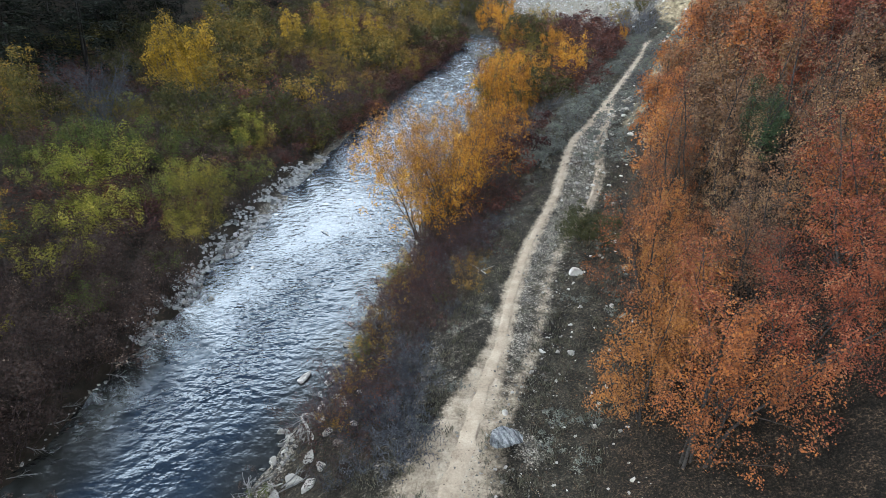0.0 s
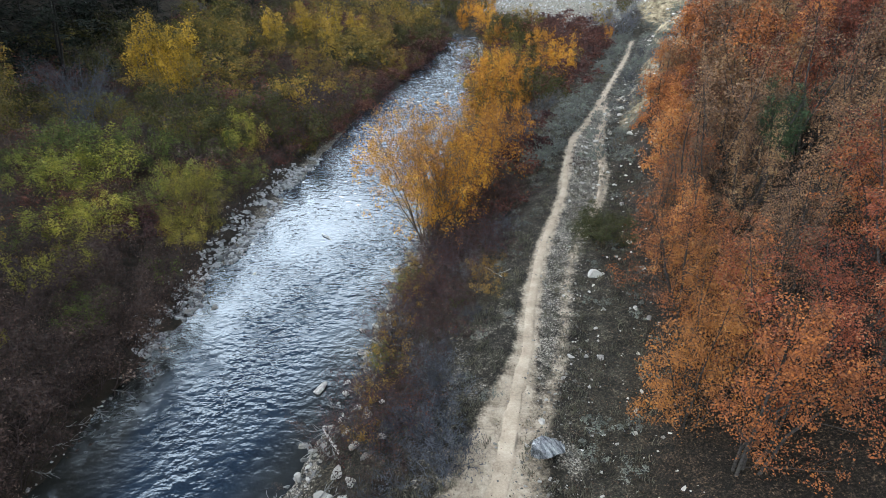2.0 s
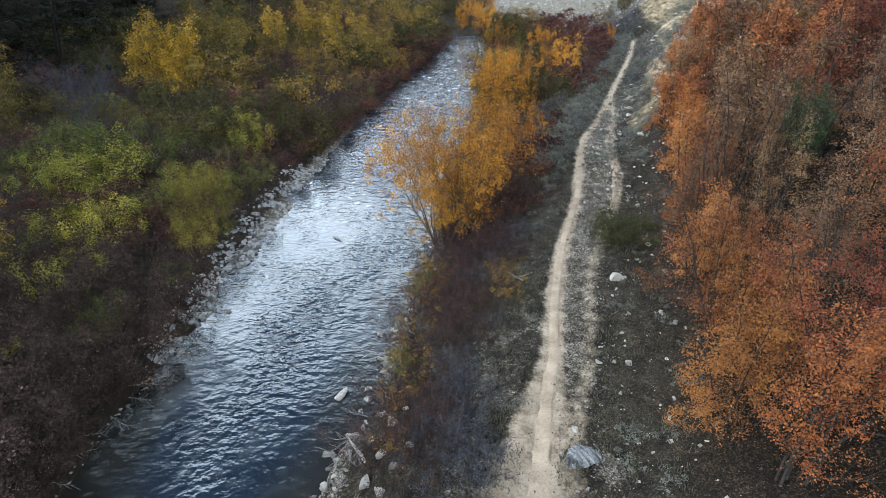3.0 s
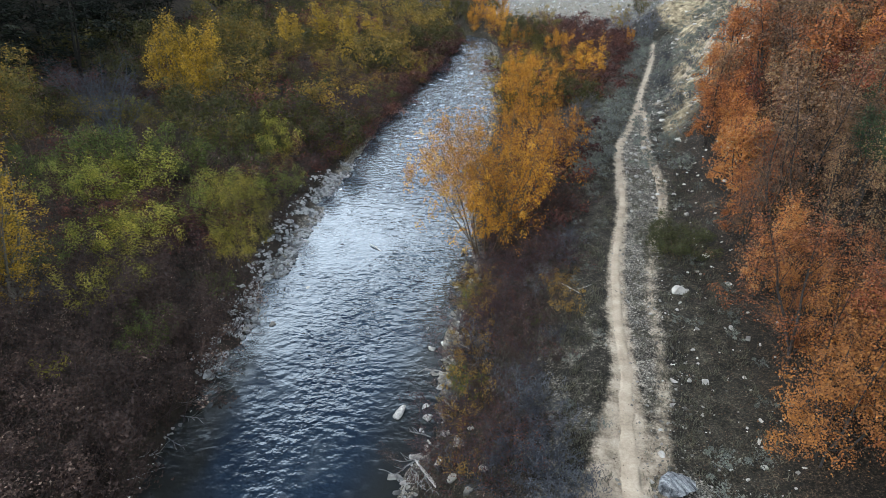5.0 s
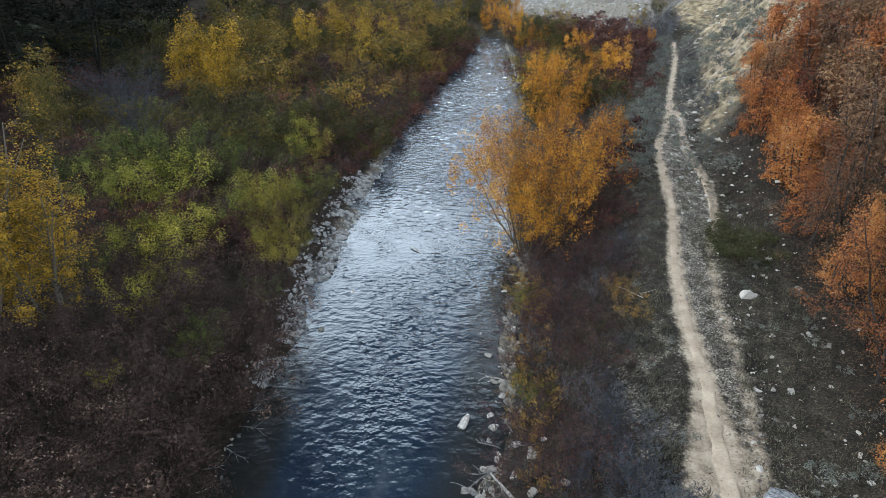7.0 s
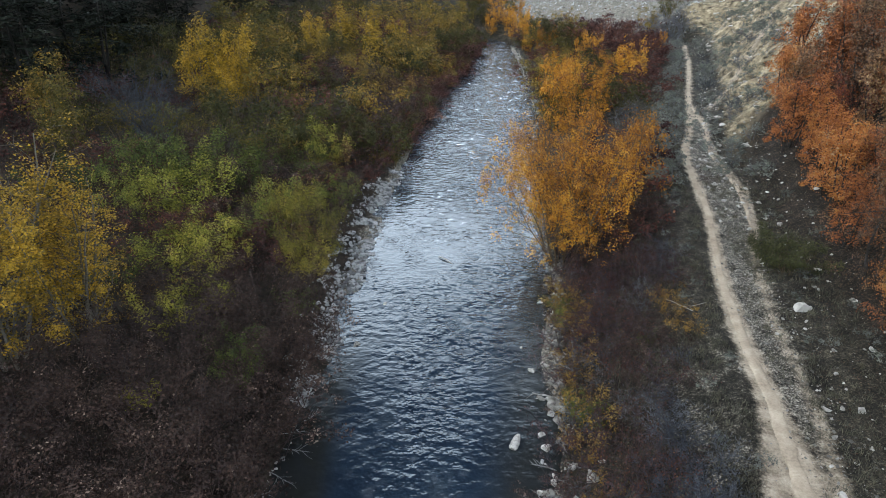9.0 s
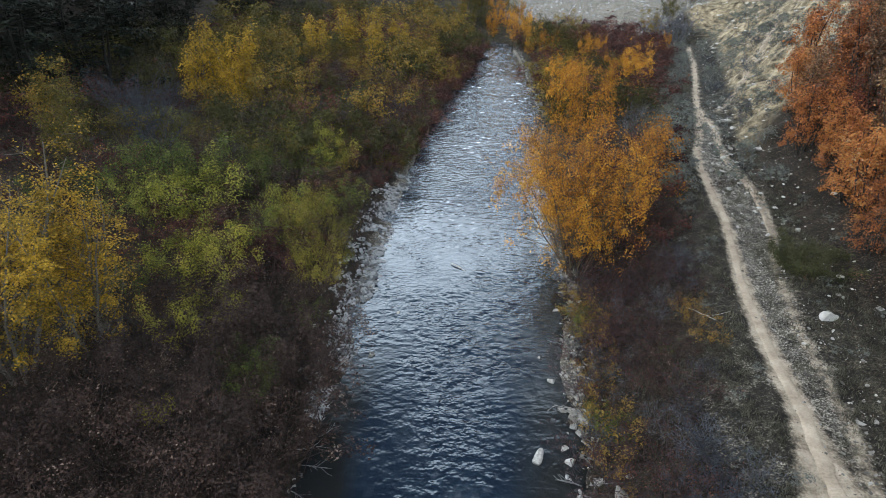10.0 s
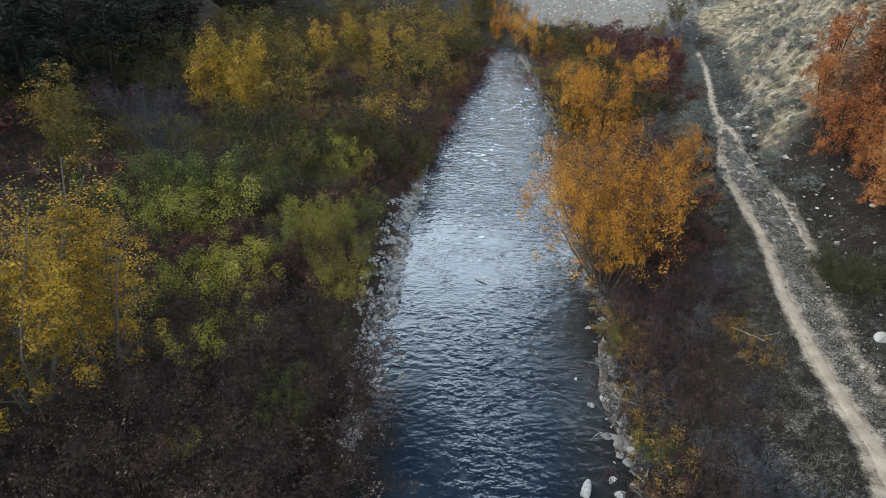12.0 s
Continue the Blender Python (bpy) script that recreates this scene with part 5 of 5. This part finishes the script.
for i in range(90):
    y = 12.5 + 19.5 * rng.uniform(0, 1)
    x = float(river_right(y)) + rng.normal(0.3, 0.22)
    lay(STONES[i % 4], "bank_rock", x, y, 0.16 + 0.45 * rng.uniform(0, 1) ** 2, rng.uniform(0, 6.28), "pale angular rock on the river bank", "rocks on the river bank")
for i, (x, y, s) in enumerate([(-5.86, 16.0, 0.5), (-4.45, 23.2, 0.6), (-3.4, 26.0, 0.5), (-11.0, 28.4, 0.35), (-12.1, 25.0, 0.5), (-4.7, 24.8, 0.35), (-3.2, 28.6, 0.4)]):
    lay(STONES[i % 4], "river_rock", x, y, s, 1.1 * i, "pale rock standing out of the shallow water", "rocks in the river", -0.08)
for i in range(40):
    y = 14 + 11 * rng.uniform(0, 1)
    x = float(river_left(y)) + rng.normal(0.15, 0.2)
    lay((STONES + WET_STONES)[i % 8], "bank_rock", x, y, 0.12 + 0.3 * rng.uniform(0, 1) ** 2, rng.uniform(0, 6.28), "grey rock under the cut bank", "rocks at the left water's edge", max(height(x, y), -0.08))
for i in range(110):
    y = 13 + 100 * rng.uniform(0, 1) ** 1.6
    x = float(river_right(y)) + rng.normal(0.05, 0.28)
    lay((WET_STONES + STONES)[i % 8 if i % 3 else i % 4], "bank_rock", x, y, 0.14 + 0.4 * rng.uniform(0, 1) ** 2, rng.uniform(0, 6.28), "grey rock at the river's edge", "rocks at the right water's edge", max(height(x, y), -0.1))
for i in range(120):
    y = 25 + 32 * rng.uniform(0, 1)
    x = float(river_left(y)) + rng.uniform(-0.9, 1.3) * (1.0 if y < 45 else 0.5)
    lay(WET_STONES[i % 4], "river_rock", x, y, rng.uniform(0.10, 0.28), rng.uniform(0, 6.28), "dark wet cobble in the shallows", "cobbles in the shallows", max(height(x, y), -0.07))


def stuff(name, me, label, category):
    tagged(new(name, me), label, category, kind="stuff")


def bar_places(n):
    y = 21 + 27 * rng.uniform(0, 1, n)
    x = river_left(y) + rng.normal(-0.35, 0.75, n) * np.interp(y, [21, 25, 30, 42, 48], [0.25, 0.6, 1.0, 0.9, 0.4])
    return np.stack([x, y], -1)[rough(x / 0.8, y / 1.3, 41) > 0.28]


def path_places(n):
    y = rng.uniform(10, 62, n)
    return np.stack([trail_x(y) + 1.3 + rng.normal(0, 0.8, n), y], -1)


def slope_places(n):
    y = rng.uniform(10, 92, n)
    x = trail_x(y) + 1 + rng.uniform(0, 1, n) ** 1.3 * 12
    keep = ((x < oak_edge(y) + 0.5) & (rng.uniform(0, 1, n) < 0.5)) | (y > 46)
    return np.stack([x, y], -1)[keep]


def scree_places(n):
    x, y = rng.uniform(6, 46, n), rng.uniform(98, 150, n)
    keep = 0.95 * (x - 17.9) + 0.31 * (y - 125.8) + 3.2 > -1
    return np.stack([x, y], -1)[keep]


def edge_places(n):
    y = rng.uniform(10, 120, n)
    return np.stack([river_right(y) + np.abs(rng.normal(0.2, 0.4, n)), y], -1)


stuff("cobbles", scatter_mesh("cobbles", rng, 3400, bar_places, lambda n: 0.06 + 0.24 * rng.uniform(0, 1, n) ** 2.5, BAR_STONE), "grey cobbles on the gravel bar at the water's edge", "gravel")
stuff("pebbles", scatter_mesh("pebbles", rng, 3600, path_places, lambda n: 0.03 + 0.08 * rng.uniform(0, 1, n) ** 4, SCREE_STONE), "pale pebbles strewn along the path", "gravel")
stuff("slope_stones", scatter_mesh("slope_stones", rng, 5200, slope_places, lambda n: 0.03 + 0.13 * rng.uniform(0, 1, n) ** 5, SCREE_STONE), "pale broken stones on the dry slope", "gravel")
stuff("scree", scatter_mesh("scree", rng, 6000, scree_places, lambda n: 0.08 + 0.30 * rng.uniform(0, 1, n) ** 5, WHITE_SCREE), "pale grey scree on the far slope", "scree")
stuff("bank_gravel", scatter_mesh("bank_gravel", rng, 1800, edge_places, lambda n: rng.uniform(0.05, 0.15, n), RIVER_STONE), "grey stones along the water's edge", "gravel")


def blades(n, place, tall):
    """Dry grass: bent single blades in tufts."""
    tufts = place(n // 9)
    p = np.repeat(tufts, 9, 0) + rng.normal(0, 0.07, (len(tufts) * 9, 2))
    n = len(p)
    z = relief(p[:, 0], p[:, 1])
    a, h = rng.uniform(0, 2 * np.pi, n), tall * rng.uniform(0.5, 1.2, n)
    out = np.stack([np.cos(a), np.sin(a)], -1) * (h * rng.uniform(0.2, 0.9, n))[:, None]
    w = np.stack([-np.sin(a), np.cos(a)], -1) * 0.009
    b = np.concatenate([p, (z - 0.02)[:, None]], 1)
    t = np.concatenate([p + out, (z + h)[:, None]], 1)
    m = (b + t) / 2 + np.stack([0 * h, 0 * h, 0.15 * h], -1)
    w3 = np.concatenate([w, np.zeros((n, 1))], 1)
    v = np.stack([b - w3, b + w3, m + w3 * 0.8, t, m - w3 * 0.8], 1).reshape(-1, 3)
    return v, (np.array([0, 1, 2, 3, 4])[None] + 5 * np.arange(n)[:, None])


def grass_places(n):
    y = rng.uniform(9, 70, n)
    u = rng.uniform(0, 1, n)
    x = np.where(u < 0.6, trail_x(y) - 0.6 - rng.uniform(0, 1, n) * np.minimum(4.2, trail_x(y) - river_right(y) - 0.8), trail_x(y) + 0.5 + rng.uniform(0, 4.0, n))
    return np.stack([x, y], -1)[(rough(x / 0.9, y / 0.9, 40) > 0.42) & ((x < trail_x(y)) | (y < 40))]


stuff("dry_grass", mesh_from("dry_grass", *blades(54000, grass_places, 0.17), STRAW), "dry grey-green grass tufts on the bank", "grass")


def fallen_leaves(n):
    """Single oak leaves lying under and around the stand."""
    y = rng.uniform(8, 46, n)
    x = oak_edge(y) + rng.normal(-0.4, 2.0, n)
    z = relief(x, y) + 0.03
    a, s = rng.uniform(0, 2 * np.pi, n), rng.uniform(0.018, 0.042, n)
    d = np.stack([np.cos(a) * s, np.sin(a) * s, rng.uniform(-0.4, 0.4, n) * s], -1)
    w = np.stack([-np.sin(a) * s * 0.6, np.cos(a) * s * 0.6, rng.uniform(-0.3, 0.3, n) * s], -1)
    c = np.stack([x, y, z], -1)
    return np.stack([c - d, c + w, c + d, c - w], 1).reshape(-1, 3), np.arange(4 * n).reshape(-1, 4)


stuff("fallen_leaves", mesh_from("fallen_leaves", *fallen_leaves(13000), LITTER_LEAF), "tan oak leaves fallen on the ground", "leaves")


# ---- driftwood ----
def capped(points, radii, sides):
    """A branch with its two cut ends closed."""
    v, f = tube(points, radii, sides)
    return v, f.tolist() + [list(range(sides))[::-1], list(range(len(v) - sides, len(v)))]


def driftwood(seed, length, girth, forks, label, x, y, z, turn, tilt=0.0, group="driftwood", thick=1.0, wood=None):
    r = np.random.default_rng(seed)
    p = limb(r, (0, 0, 0), (1, 0, 0.02), length, 7, 0.0, 0.10)
    ob = new("driftwood", mesh_from("driftwood", *capped(p, girth * np.array([0.8, 1.0, 0.92, 1.0, 0.85, 0.8, 0.6, 0.35]), 7), wood or DRIFT, True))
    ob.matrix_basis = Matrix.LocRotScale((x, y, z), Euler((0, radians(tilt), turn)), (1.0, 1.0, thick))
    for i in range(forks):
        q = limb(r, p[2 + i % 5], sideways(r, np.array([1.0, 0, 0]), radians(35)), length * r.uniform(0.25, 0.6), 4, 0.03, 0.16)
        part("branch", mesh_from("branch", *tube(q, girth * np.linspace(0.6, 0.25, 5), 4), wood or DRIFT, True), ob)
    return tagged(ob, label, "driftwood", group)


driftwood(1, 0.75, 0.17, 0, "short bleached log stranded in the shallows", -5.9, 18.8, 0.05, 0.9, 0.0, "driftwood", 0.42)
driftwood(2, 1.5, 0.06, 0, "bleached stick on the bank", -4.3, 14.9, 0.55, 1.9)
driftwood(3, 1.3, 0.035, 2, "forked pale branch caught in midstream", -8.2, 33.4, 0.06, -0.5)
driftwood(4, 1.7, 0.022, 5, "bleached dead branch lying in the grass", 1.2, 24.6, height(1.2, 24.6) + 0.3, -0.9)
for i, (x, y, turn) in enumerate([(-14.6, 13.2, 0.6), (-14.9, 14.6, -0.4), (-14.2, 18.6, -0.2), (-14.5, 19.3, 0.3), (-13.8, 19.9, 0.9), (-15.0, 16.6, 0.2), (-14.4, 17.6, -0.7), (-13.4, 24.0, 0.1), (-14.8, 12.2, 0.1), (-14.9, 15.6, 0.5)]):
    driftwood(10 + i, 0.9, 0.018, 7, "tangle of bare grey branches hanging over the water", x + 0.3, y, 0.3, turn, 6, "dead branches at the left bank", 1.0, DARK_DRIFT)
for i in range(60):
    y = 12.5 + 17 * rng.uniform(0, 1)
    x = float(river_right(y)) + rng.uniform(0.0, 1.1)
    driftwood(30 + i, rng.uniform(0.5, 1.2), 0.026, 6, "bleached dead twigs on the river bank", x, y, height(x, y) + 0.14, rng.uniform(0, 6.28), 0, "dead twigs on the right bank", 1.0, DRIFT if i % 6 == 0 else DARK_DRIFT)
